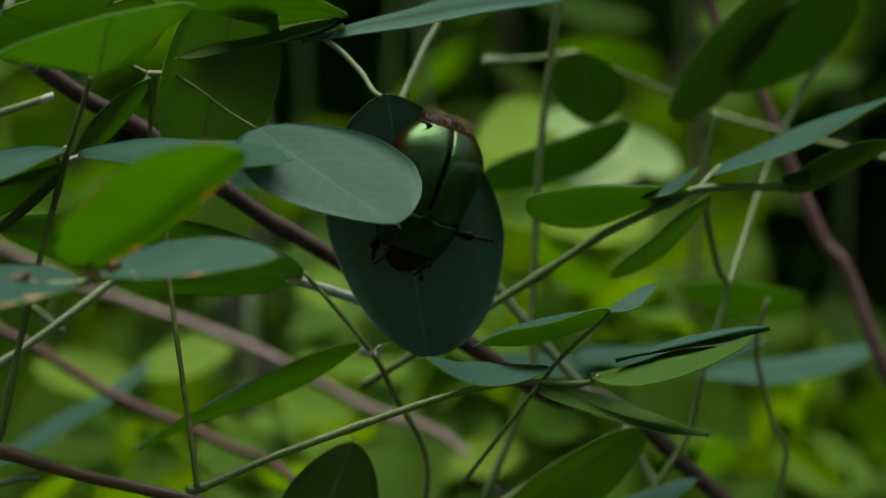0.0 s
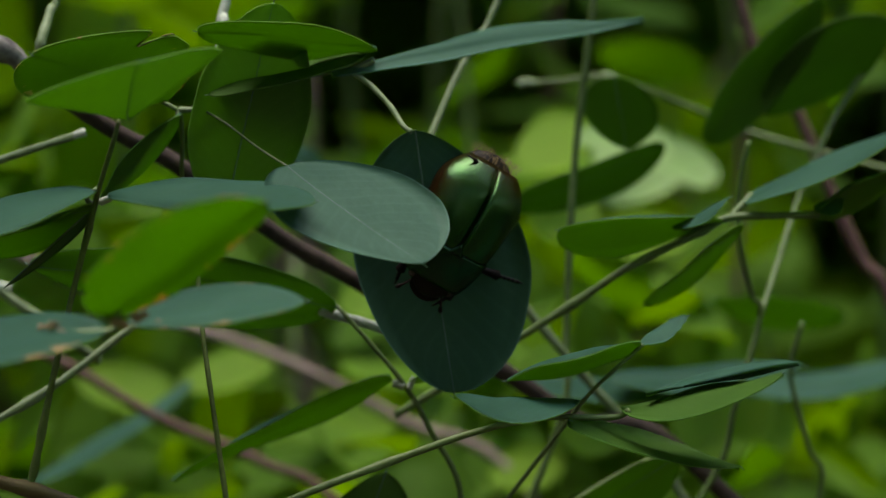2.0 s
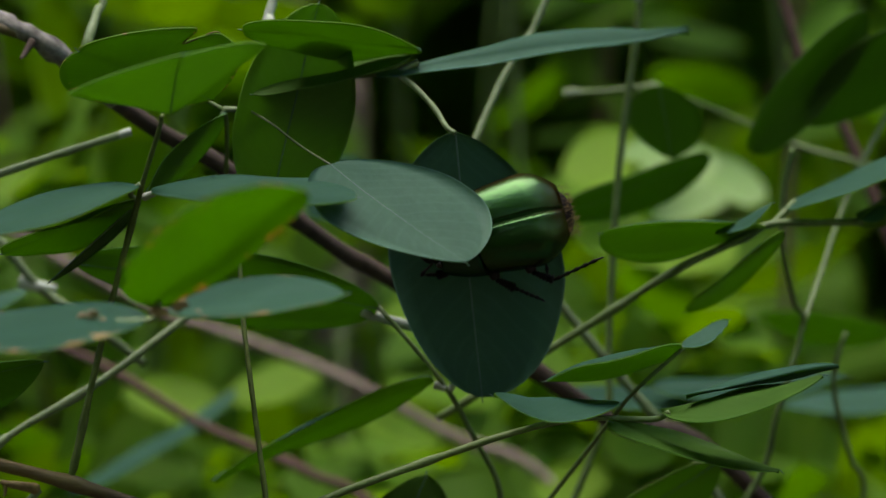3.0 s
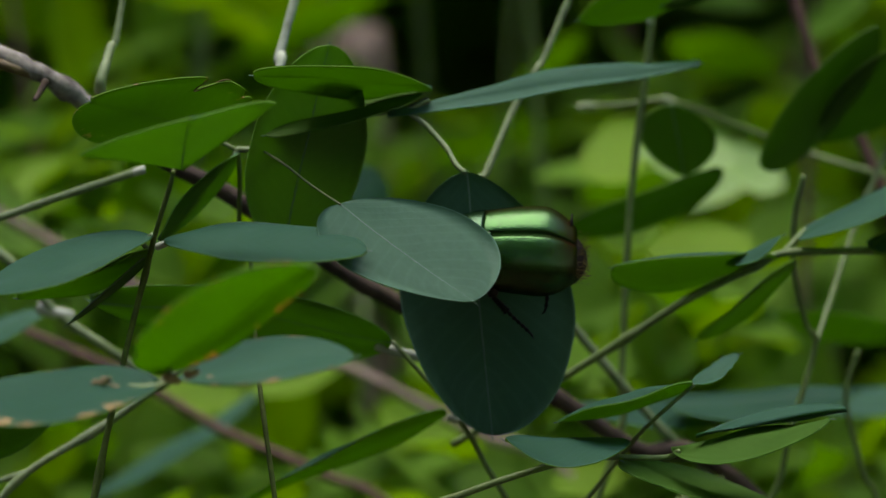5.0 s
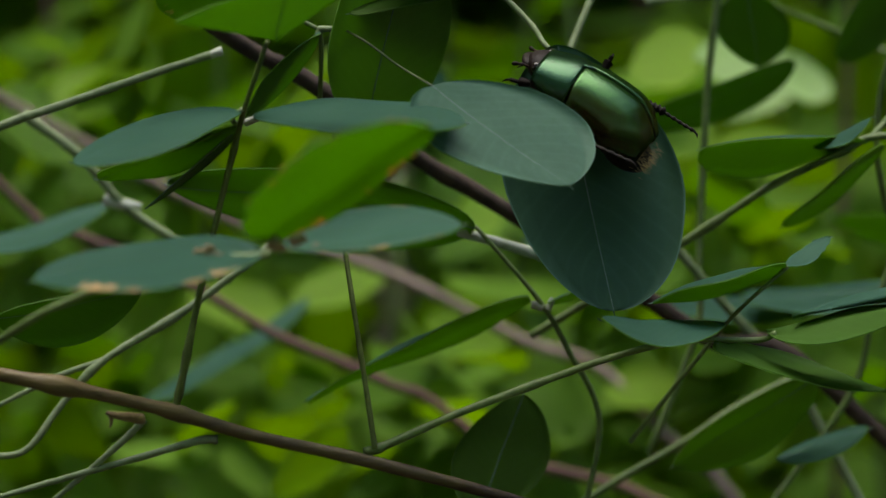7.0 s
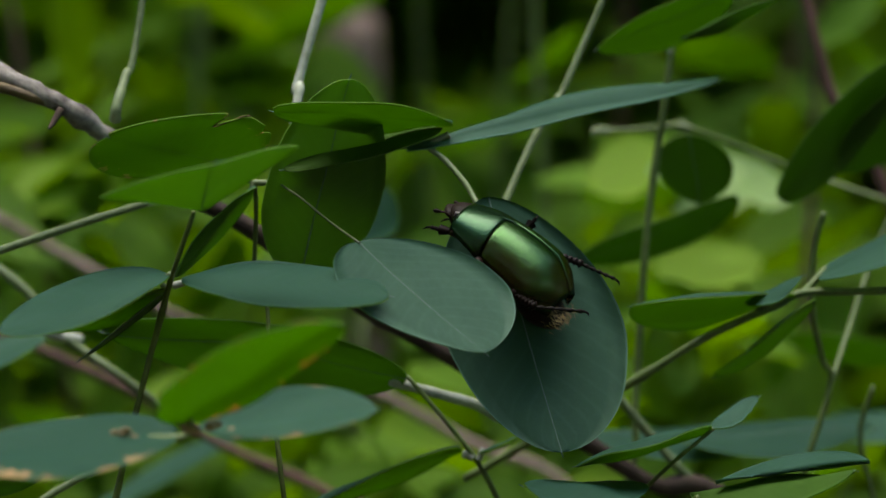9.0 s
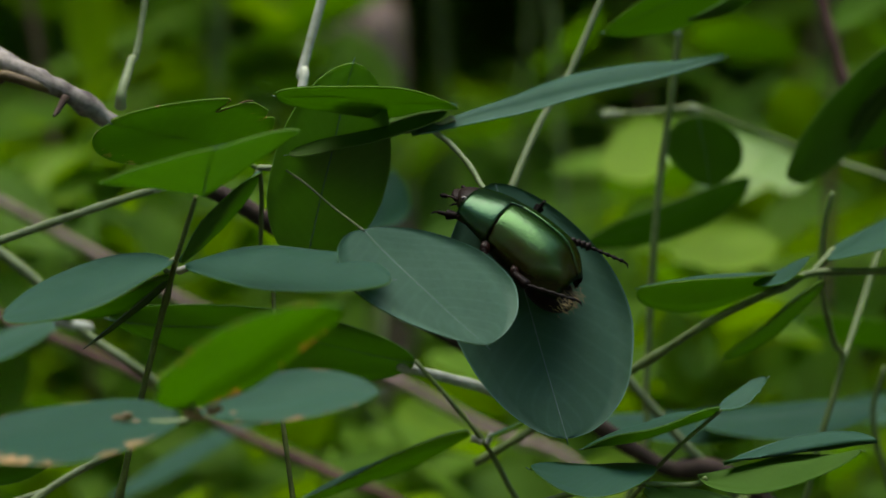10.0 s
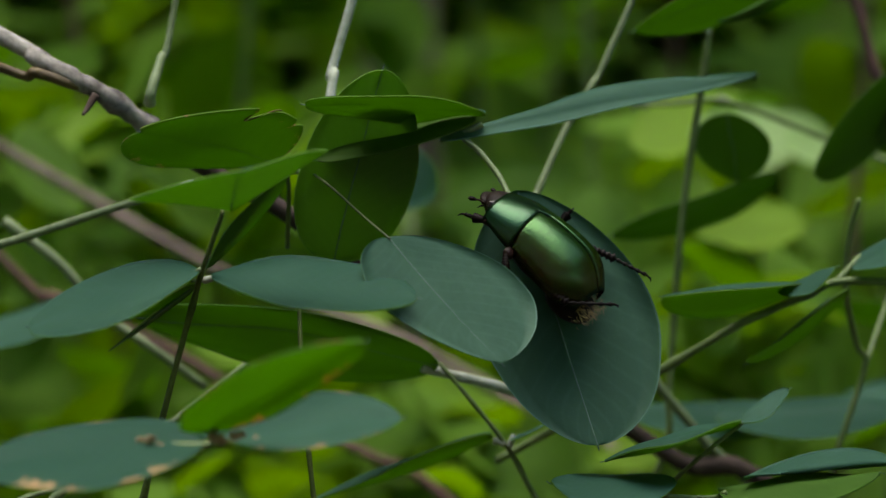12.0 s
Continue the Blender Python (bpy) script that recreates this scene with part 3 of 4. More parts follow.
leaf(shrub, (-22.1, -45, 19.5), (-19.5, -62, 24.8), (10.2, 1.5, 4.7), (-12.3, -1.5, -1.1), 0.6, 1.0, mat=LEAF_BRIGHT, blunt=("angled", 1.35), rib=0.07, wave=0.015, nu=28)
bitten_leaf = leaf(shrub, (-19.7, -12, 24.1), (-34.3, -32, 28.4), (9.6, -6, 4.8), (-8.3, 4, -2.1), 0.5, 1.0, bite=notch, blunt=(0.55, 0.6), mat=LEAF_SPOT_UNDER, nu=44, rib=0.07)
leaf(shrub, (7, -8, 30.5), (-15, -24, 31.6), (-0.7, -6, 2.1), (-0.3, 6, -1.4), 0.4, 1.0, blunt=(0.75, 0.5), rib=0.06)
leaf(shrub, (5.7, -8, 30.1), (-14.1, -14, 24.6), (-1, 8, 1.8), (0.8, -3, -2), 0.0, 0.9, mat=LEAF_DARK, rib=0.05)
long_leaf = leaf(shrub, (1.2, -9, 27.2), (43, 14, 36.2), (0, 3, 0.9), (0, -3, -0.8), 1.5, 0.75, bite=nick, blunt=0.6, rib=0.05, rim=0)
leaf(shrub, (-12.2, -6, 11.2), (-5.9, -14, 36), (7.4, 3, -0.9), (-7, -3, 0.9), 1.0, 0.8, blunt=(0.5, 0.48), mat=LEAF_BRIGHT)
leaf(shrub, (-42.6, -20, 49.9), (-24.7, -24, 47.9), (0, 7, 1), (0, -7, -1.3), 0.6, 0.85)
# yellow-green leaf and its brown-spotted pair
young_leaf = leaf(shrub, (-21.8, -70, -3.3), (-4.8, -86, 8.2), (1.1, 1, -0.8), (-6.9, -14, 1.8), 0.5, 1.0, mat=LEAF_YOUNG, rib=0.06, blunt=(0.34, 0.27), bite=chewed, nu=36)
spotted_leaf = leaf(shrub, (-22.8, -68, -4.6), (-46.7, -74, -7.3), (1.9, -11, -2.2), (-1.1, 8, 2.8), 0.8, 1.0, mat=LEAF_SPOT, blunt=(0.62, 0.5), rib=0.05)
leaf(shrub, (-20.7, -68, -4.1), (-1.4, -66, -1.8), (-0.9, 7, 3.2), (0.6, -8, -1.3), 0.6, 1.0, mat=LEAF_SPOT, blunt=(0.7, 0.6), rib=0.05)
# dry brown scraps round the eaten edges
rng = random.Random(3)
for p in ((-22.2, -71, -3.8), (-21.5, -71, -4.2), (-19.8, -72, -3.3), (-18.8, -73, -2.9), (-30.2, -70, -5), (-28.9, -71, -4.6), (-28.1, -70, -4.9), (-17.6, -70, -4.1)):
    bm = bmesh.new()
    a, b = Vector((rng.uniform(0.9, 1.5), rng.uniform(-0.5, 0.5), rng.uniform(-0.6, 0.9))), Vector((rng.uniform(-0.3, 0.3), -0.4, rng.uniform(0.35, 0.6)))
    leaf_mesh(bm, a * 0.001, b * 0.001, -b * 0.001, rng.uniform(-0.2, 0.2), 0.9, nu=10, nv=3, wave=0.25, seed=rng.randrange(99), bite=ragged)
    link("dry_scrap", bm, [SCRAP, SCRAP], shrub, ORIGIN + mm(p))
# broad leaf in front of the beetle, and the leaf that carries it
front_leaf = leaf(shrub, (-4, -38, 14.4), (11.8, -41, 2.6), (9, 6.5, 4), (-7.4, -4.2, -0.5), -0.4, 1.0, blunt=(0.54, 0.56), rib=0.085, wave=0.006, mat=LEAF_THICK, nu=28)
heart_leaf = leaf(shrub, (11, -14, 19.8), (14.6, -20.8, -13.3), (12.4, 1, -0.9), (-10, -1, 1.2), -1.0, 1.0, blunt=(0.6, 0.5), rib=0.11, wave=0.010, mat=LEAF_THICK, nu=28)
# dark leaf in the shade
leaf(shrub, (1.4, -2, -2.2), (-37.8, -4, 3.8), (0.7, -5, 4.5), (0, 5, -4.8), 1.0, 0.85, mat=LEAF_LIGHT)
# low twig
leaf(shrub, (31.4, -22, -14.3), (15.7, -32, -13.1), (-0.9, -9, -1.4), (0.8, 11, 0.7), -0.4, 0.9, rib=0.05)
leaf(shrub, (36.6, -21, -15.3), (54.7, -36, -11), (-0.8, -4.5, -3.2), (0.7, 3.5, 0.2), 0.4, 0.9, mat=LEAF_FOLD, blunt=0.7, rib=0.04)
leaf(shrub, (39.5, -23, -13.6), (56.5, -36, -9.5), (2.2, 11.5, 1.5), (0.7, 3.5, 0.1), 0.2, 1.1, mat=[UPPER, UPPER], blunt=0.7, rib=0)
leaf(shrub, (29.9, -22, -16.7), (51.2, -20, -22.9), (-1.8, -7, -1.2), (1.6, 7, 0.9), 0.6, 0.85, mat=LEAF_FOLD, blunt=0.75, rib=0.05)
leaf(shrub, (39.6, -16, -7.1), (22.4, -24, -11.5), (0, -6, 0.5), (2.2, 10, -1.7), 0.8, 0.85, mat=LEAF_LIGHT, blunt=0.75, rib=0.05)
leaf(shrub, (39.4, -16, -7.4), (46.2, -8, -4), (-0.6, 2, 0.8), (0.7, -2, -0.9), 0.0, 1.1, bite=ragged, blunt=0.7, rib=0.05)
leaf(shrub, (8.4, 0, -11.4), (-20.8, 12, -25), (-0.6, -8, 1.5), (0.6, 8, -1.5), 1.0, 0.85, rib=0.05)
leaf(shrub, (10.7, 0, -12.1), (17.2, 4, -9.5), (0.3, 6, -0.7), (-0.2, -6, 0.6), 0.0, 0.85)
tube(shrub, "petiole", [(10.1, 0, -12.6), (9.3, 0, -12.3), (8.6, 0, -12.2)], 0.55, 0.5, WHITE)
tube(shrub, "petiole", [(10.7, 0, -12.9), (11.1, 0, -12), (11.4, 0, -11.4)], 0.45, 0.35, WHITE)
# twig at the side
leaf(shrub, (52.8, 5, 8.6), (30.3, -4, 7.4), (-1.9, -8.5, 0.8), (-2.6, 5.5, -3.9), 0.8, 1.25, blunt=(0.8, 0.5), rib=0.05, wave=0.02)
leaf(shrub, (55.4, 6, 11), (80.6, 10, 21.5), (0.2, 8, 1.6), (-2.1, -12, -2.2), 0.8, 0.95, rib=0.05)
leaf(shrub, (64.6, 6, 9.2), (80.4, 10, 15.3), (1, 6, -2.2), (-0.6, -6, 1), 1.5, 0.85)
leaf(shrub, (64.6, 5, 9.9), (68.1, 4, 11.3), (-0.3, 4, 0.6), (0.6, -4, -1.3), 0.0, 0.85)
leaf(shrub, (45.5, 2, 7.6), (52.4, -2, 11.3), (0, 6, 0.2), (-0.2, -4, -1.1), 0.0, 1.0, rib=0.04)
leaf(shrub, (54.9, 5, 8.1), (42.3, 10, -2.4), (-0.9, -6, 1), (1, 6, -1.5), 0.0, 0.85)
leaf(shrub, (70.7, 40, 41.5), (54.9, 44, 21), (-4.1, -4, 0.8), (4.1, 2, -1.6), 0.5, 0.9, mat=LEAF_DARK, blunt=(0.7, 0.4), rib=0.05)
leaf(shrub, (81.5, 44, 38.6), (63.2, 46, 25.2), (-4.5, -5, 3.8), (3.9, 5, -2.6), 0.5, 1.0, mat=LEAF_DARK, blunt=(0.6, 0.6), rib=0.05)
leaf(shrub, (38.3, 20, 42.9), (52.4, 18, 49.3), (0.5, 6, -0.7), (-0.5, -6, 0.7), 0.0, 0.85, mat=LEAF_DARK)
leaf(shrub, (45.5, 22, 49.5), (27.1, 26, 41.7), (-0.9, -6, 2.3), (1.1, 6, -2.8), 0.0, 0.85)
leaf(shrub, (1.8, 0, -38.8), (7.5, 4, -24), (6.1, 2, -1), (-6.2, -2, 0.7), 0.0, 0.85, mat=LEAF_DARK)
leaf(shrub, (46.6, 10, -22.5), (27.9, 14, -34.4), (-2.3, -3, 2.3), (3, 3, -3.6), 0.0, 0.9)
leaf(shrub, (41.7, 14, -33.7), (54.3, 16, -29.7), (-0.3, 7, 0.7), (0.3, -7, -0.8), 0.0, 0.85)
leaf(shrub, (-57.2, -25, -12.7), (-39.7, -20, -9.3), (0.7, 4, -4.3), (0, -4, 1.4), 0.0, 0.85, mat=LEAF_DARK)
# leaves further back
# added leaves whose pale colour stands in for sky-lit patches
leaf(shrub, (60.4, 153, 27.2), (45.4, 147, 24.2), (-1, 3.5, 3.8), (1, -3.5, -3.8), 0.0, 0.9, mat=[SKYLIT_LEAF, SKYLIT_LEAF], rib=0)
leaf(shrub, (70.2, 168, 22.7), (56, 162, 25.5), (-1, 4.1, 4.6), (1, -4.1, -4.6), 0.0, 0.9, mat=[SKYLIT_LEAF, SKYLIT_LEAF], rib=0)
leaf(shrub, (66.3, 183, 24.3), (49.3, 177, 17.5), (-1, 3, 3.3), (1, -3, -3.3), 0.0, 0.9, mat=[SKYLIT_LEAF, SKYLIT_LEAF], rib=0)
leaf(shrub, (50.3, 123, 27.8), (40.5, 117, 25.4), (-1, 2.2, 2.4), (1, -2.2, -2.4), 0.0, 0.9, mat=[SKYLIT_LEAF, SKYLIT_LEAF], rib=0)
# leaves added at bright spots, with the sunshine in their colour
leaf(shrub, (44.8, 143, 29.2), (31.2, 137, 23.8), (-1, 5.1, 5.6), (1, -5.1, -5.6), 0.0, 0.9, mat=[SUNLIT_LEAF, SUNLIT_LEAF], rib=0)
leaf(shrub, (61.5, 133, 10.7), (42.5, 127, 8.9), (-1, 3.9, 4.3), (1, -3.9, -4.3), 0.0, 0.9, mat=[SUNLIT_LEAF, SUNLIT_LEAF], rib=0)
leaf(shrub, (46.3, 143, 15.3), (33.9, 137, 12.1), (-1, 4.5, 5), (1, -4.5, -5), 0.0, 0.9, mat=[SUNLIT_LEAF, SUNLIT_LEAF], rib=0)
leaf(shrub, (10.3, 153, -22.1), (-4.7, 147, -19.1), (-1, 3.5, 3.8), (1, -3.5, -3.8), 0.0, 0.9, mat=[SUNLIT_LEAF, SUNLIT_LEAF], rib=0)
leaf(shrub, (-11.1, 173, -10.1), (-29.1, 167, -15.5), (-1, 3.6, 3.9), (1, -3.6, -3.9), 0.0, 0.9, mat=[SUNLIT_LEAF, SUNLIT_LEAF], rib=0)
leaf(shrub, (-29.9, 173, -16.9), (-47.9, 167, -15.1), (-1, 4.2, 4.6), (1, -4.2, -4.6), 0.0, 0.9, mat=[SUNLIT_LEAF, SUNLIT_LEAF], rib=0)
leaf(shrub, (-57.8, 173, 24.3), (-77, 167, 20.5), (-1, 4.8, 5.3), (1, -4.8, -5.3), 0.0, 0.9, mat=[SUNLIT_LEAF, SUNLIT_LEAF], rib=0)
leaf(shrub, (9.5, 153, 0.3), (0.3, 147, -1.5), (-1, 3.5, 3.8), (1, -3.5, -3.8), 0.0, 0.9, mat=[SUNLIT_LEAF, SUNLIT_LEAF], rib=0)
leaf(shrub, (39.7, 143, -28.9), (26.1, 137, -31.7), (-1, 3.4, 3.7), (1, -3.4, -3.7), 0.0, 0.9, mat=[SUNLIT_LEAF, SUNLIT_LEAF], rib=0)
leaf(shrub, (55.1, 135, 0.2), (40.1, 130, 6.2), (0, -8, 3.9), (0, 8, -3.9), 0.0, 0.85, mat=[BACK_LEAF, BACK_LEAF])
leaf(shrub, (-56.4, 225, -28.9), (-79.8, 220, -22.9), (-1.1, -8, 4.5), (1.1, 8, -4.5), 0.0, 0.85, mat=[BACK_LEAF, BACK_LEAF])
leaf(shrub, (55.2, 50, -13.8), (26.1, 48, -13.4), (0, -10, -1.6), (0, 10, 1.6), 0.0, 0.85)
leaf(shrub, (40.3, 40, -12.9), (67.8, 40, -11.3), (0, 10, 1.8), (0, -10, -1.8), 0.0, 0.85)
leaf(shrub, (49.7, 55, 21.3), (25.3, 50, 12), (-1, -6, 2.2), (1.7, 6, -2.8), 0.0, 0.85, mat=LEAF_DARK)
leaf(shrub, (40.9, 38, 30.3), (43.2, 46, 20.4), (-5.7, -3, 0), (5.7, 3, 0), 0.0, 0.85, mat=LEAF_DARK)
leaf(shrub, (-23.6, 110, -14), (-50.9, 110, -30.4), (0.6, -8, -1.2), (-0.6, 8, 1.1), 0.0, 0.85)
leaf(shrub, (-50.6, 50, 1.3), (-71.8, 50, -5.3), (0.5, -9, -2), (-0.5, 9, 2), 0.0, 0.85)
leaf(shrub, (-2.5, 80, 22.6), (-10.6, 86, 13.7), (4.4, -6, -2.7), (-4.4, 6, 2.7), 0.0, 0.85)
leaf(shrub, (10.8, 80, -4.8), (22.2, 80, -1.2), (-0.9, 9, 1.9), (0.9, -9, -2.3), 0.0, 0.85)
leaf(shrub, (84.4, 110, -4.2), (62, 110, -1.2), (0, -6, 2.4), (0, 6, -2.8), 0.0, 0.85)
leaf(shrub, (93.9, 100, -11.8), (65.4, 100, -16.1), (0.5, -9, -2), (-0.5, 9, 1.6), 0.0, 0.85)

tagged(heart_leaf, "broad heart-shaped blue-green leaf that carries the beetle")
tagged(front_leaf, "smooth oval blue-green leaf half hiding the beetle")
tagged(young_leaf, "yellow-green leaf with browned edges")
tagged(spotted_leaf, "grey-green leaf with brown spots along its edge")
# browned lip of the eaten bay
lip = []
for k in range(15):
    u = 0.49 + 0.12 * k / 14
    lip.append(mm((-14.6, -20, 4.3)) * u + mm((9.6, -6, 4.8)) * half_width(u, 1.0, (0.55, 0.6)) * notch(u, 1) * 0.97)
link("browned_lip", sweep(bmesh.new(), lip, [0.00005 + 0.00006 * math.sin(k * 2.1) ** 2 for k in range(15)], 6), BUD, bitten_leaf)
tagged(bitten_leaf, "dull green leaf with a bay eaten out of its edge")

# ---- beetle: x to its head, y to its left, z up from its back; built in millimetres ----
def shell_material(name, green, rim, red_from, rough):
    """Metallic green chitin that turns red-brown towards the flanks and the rear."""
    m, t, p, out = material(name)
    co = t.nodes.new("ShaderNodeTexCoord")
    sep = t.nodes.new("ShaderNodeSeparateXYZ")
    t.links.new(co.outputs["Object"], sep.inputs[0])
    n = add(t, "TexNoise", Scale=350.0, Detail=3.0)
    pits = t.nodes.new("ShaderNodeTexVoronoi")
    pits.inputs["Scale"].default_value = 4200.0
    wrinkle = add(t, "TexNoise", Scale=1700.0, Detail=3.0)
    for k in (n, pits, wrinkle):
        t.links.new(co.outputs["Object"], k.inputs["Vector"])
    flank = math_node(t, "MULTIPLY", math_node(t, "ABSOLUTE", sep.outputs["Y"]), 1000 / 7.6)
    rear = math_node(t, "MULTIPLY", sep.outputs["X"], -1000 / 10.8)
    edge = math_node(t, "MAXIMUM", flank, rear)
    edge = math_node(t, "ADD", edge, math_node(t, "MULTIPLY", math_node(t, "SUBTRACT", n.outputs["Fac"], 0.5), 0.25))
    col = ramp(t, edge, [(red_from, tuple(c * 0.35 for c in green)), (red_from + 0.16, (0.020, 0.014, 0.003)), (min(red_from + 0.34, 0.96), rim), (1.0, tuple(c * 0.4 for c in rim))])
    t.links.new(col, p.inputs["Base Color"])
    p.inputs["Specular IOR Level"].default_value = 0.3
    p.inputs["Roughness"].default_value = rough
    p.inputs["Coat Weight"].default_value = 0.6
    p.inputs["Coat Roughness"].default_value = 0.2
    # the green sheen is a reflection, weaker on the browned flanks and rear
    sheen = add(t, "BsdfGlossy", Roughness=rough)
    t.links.new(mixed(t, ramp(t, edge, [(0.68, (0, 0, 0)), (0.95, (1, 1, 1))]), mixed(t, wrinkle.outputs["Fac"], tuple(c * 0.8 for c in green), tuple(c * 2.0 for c in green)), tuple(c * 0.5 for c in rim)), sheen.inputs["Color"])
    both = t.nodes.new("ShaderNodeMixShader")
    both.inputs[0].default_value = 0.6
    t.links.new(p.outputs[0], both.inputs[1])
    t.links.new(sheen.outputs[0], both.inputs[2])
    t.links.new(both.outputs[0], out.inputs["Surface"])
    b = add(t, "Bump", Strength=0.35, Distance=0.0001)
    t.links.new(math_node(t, "ADD", math_node(t, "MULTIPLY", pits.outputs["Distance"], 0.8), wrinkle.outputs["Fac"]), b.inputs["Height"])
    t.links.new(b.outputs[0], p.inputs["Normal"])
    t.links.new(b.outputs[0], sheen.inputs["Normal"])
    return m


ELYTRA = shell_material("green_chitin", (0.015, 0.062, 0.008), (0.036, 0.011, 0.003), 0.40, 0.27)
COLLAR = shell_material("collar_chitin", (0.007, 0.040, 0.011), (0.024, 0.016, 0.005), 0.60, 0.26)
DARK_CHITIN = plain("dark_chitin", (0.004, 0.002, 0.0015), (0.011, 0.005, 0.003), 0.55, 900.0, 0.4, spec=0.12)
RED_CHITIN = plain("red_chitin", (0.008, 0.0025, 0.0015), (0.028, 0.008, 0.004), 0.5, 900.0, 0.3, spec=0.2)
BLACK_CHITIN = plain("black_chitin", (0.004, 0.003, 0.002), (0.012, 0.007, 0.005), 0.6, 900.0, 0.3, spec=0.12)
HAIR = plain("golden_hair", (0.16, 0.10, 0.03), (0.34, 0.24, 0.10), 0.6, 900.0, 0.1)
EYE = plain("eye", (0.008, 0.006, 0.005), (0.03, 0.02, 0.015), 0.12, 2000.0, 0.2)

beetle = tagged(new("beetle"), "glossy metallic green scarab beetle with red-brown flanks", "beetle")


SIZE = Vector((0.00108, 0.00112, 0.00118))


def bmm(v):
    return Vector(v) * SIZE


def body_part(name, fn, us, vs, mat, parent=None, label="", thick=0.25):
    """A closed shell over the grid fn(u, v), in millimetres."""
    bm = bmesh.new()
    outer = [[bm.verts.new(bmm(fn(u, v))) for v in vs] for u in us]
    mid = sum((x.co for row in outer for x in row), Vector()) / (len(us) * len(vs))
    inner = [[bm.verts.new(x.co + (mid - x.co).normalized() * thick * 0.001) for x in row] for row in outer]
    for i in range(len(us) - 1):
        for j in range(len(vs) - 1):
            bm.faces.new((outer[i][j], outer[i][j + 1], outer[i + 1][j + 1], outer[i + 1][j]))
            bm.faces.new((inner[i][j], inner[i + 1][j], inner[i + 1][j + 1], inner[i][j + 1]))
    rim = [(outer[0][j], inner[0][j]) for j in range(len(vs))]
    rim += [(outer[i][-1], inner[i][-1]) for i in range(1, len(us))]
    rim += [(outer[-1][j], inner[-1][j]) for j in range(len(vs) - 2, -1, -1)]
    rim += [(outer[i][0], inner[i][0]) for i in range(len(us) - 2, 0, -1)]
    for k in range(len(rim)):
        a, b = rim[k], rim[(k + 1) % len(rim)]
        bm.faces.new((a[0], b[0], b[1], a[1]))
    bmesh.ops.remove_doubles(bm, verts=bm.verts[:], dist=2e-6)
    bmesh.ops.recalc_face_normals(bm, faces=bm.faces[:])
    ob = link(name, bm, mat, parent or beetle)
    return tagged(ob, label)


def grid(a, b, n):
    return [a + (b - a) * i / n for i in range(n + 1)]


def elytron(side):
    def fn(u, v):
        # u along the back from the shoulder to the rear, v from the seam down the flank
        x = 3.0 - 11.2 * u
        w = 5.35 * (0.86 + 0.32 * u - 0.15 * u * u) * (1 - max(0, u - 0.55) ** 2.2 * 2.6) if u > 0 else 4.5
        h = 4.3 * (0.81 + 0.60 * u - 0.60 * u * u) * (1 - max(0, u - 0.6) ** 2 * 3.2)
        a = math.radians(92) * v
        y = 0.03 + w * math.sin(a) ** 0.92
        z = h * math.cos(a) ** 0.85 if v < 0.97 else h * 0.02 - 0.6
        z -= 0.13 * math.exp(-(y / 0.16) ** 2)
        z += 0.10 * math.exp(-((u - 0.82) / 0.06) ** 2 - ((v - 0.5) / 0.16) ** 2)
        return (x - 0.9 * (v ** 2) * (1 - u) * (1 if u < 0.5 else 0.5), side * y, z)
    return body_part("elytron", fn, grid(0, 1, 22), grid(0, 1, 16), ELYTRA, label="metallic green wing case with a red-brown edge")


for s in (1, -1):
    elytron(s)


def collar(u, v):
    # broad plate behind the head
    x = 3.15 + 4.1 * u
    w = 4.85 * (1 - 0.27 * u ** 1.8)
    h = 3.56 * (1 - 0.42 * u ** 1.5)
    a = math.radians(95) * v
    back = (0.34 + 0.85 * v * v) * (1 - u)
    return (x - back - 0.4 * abs(v) ** 3 * u, w * math.sin(a), h * max(math.cos(a), -0.08) ** 0.9 if abs(v) < 0.94 else -0.3)


body_part("pronotum", collar, grid(0, 1, 12), grid(-1, 1, 24), COLLAR, label="smooth metallic green neck plate")
body_part("scutellum", lambda u, v: (3.2 - 1.5 * u, v * 1.0 * (1 - u), 3.5 + 0.12 * (1 - v * v) + 0.25 * u), grid(0, 0.96, 5), grid(-1, 1, 6), COLLAR, label="small triangular green plate", thick=0.15)


def blob(name, c, r, mat, parent=None, label="", squash=1.0):
    bm = bmesh.new()
    bmesh.ops.create_uvsphere(bm, u_segments=20, v_segments=12, radius=1)
    for v in bm.verts:
        k = 1 - 0.25 * max(0, v.co.x) * squash
        v.co = bmm((c[0] + v.co.x * r[0], c[1] + v.co.y * r[1] * k, c[2] + v.co.z * r[2] * (k if v.co.z > 0 else 1)))
    return tagged(link(name, bm, mat, parent or beetle), label)


blob("underside", (-0.6, 0, 0.1), (7.4, 4.9, 2.2), DARK_CHITIN, label="dark red-brown underside")
head = blob("head", (7.0, 0, 0.6), (1.9, 2.75, 1.45), DARK_CHITIN, label="dark brown head")
blob("clypeus", (8.4, 0, 0.2), (1.1, 2.0, 0.6), DARK_CHITIN, head, "dark front plate of the head")
for s in (1, -1):
    blob("eye", (7.2, s * 2.45, 0.9), (0.62, 0.5, 0.6), EYE, head, squash=0)
rear = blob("pygidium", (-6.4, 0, -1.4), (3.2, 3.5, 1.7), DARK_CHITIN, label="hairy dark brown end of the body", squash=-0.4)


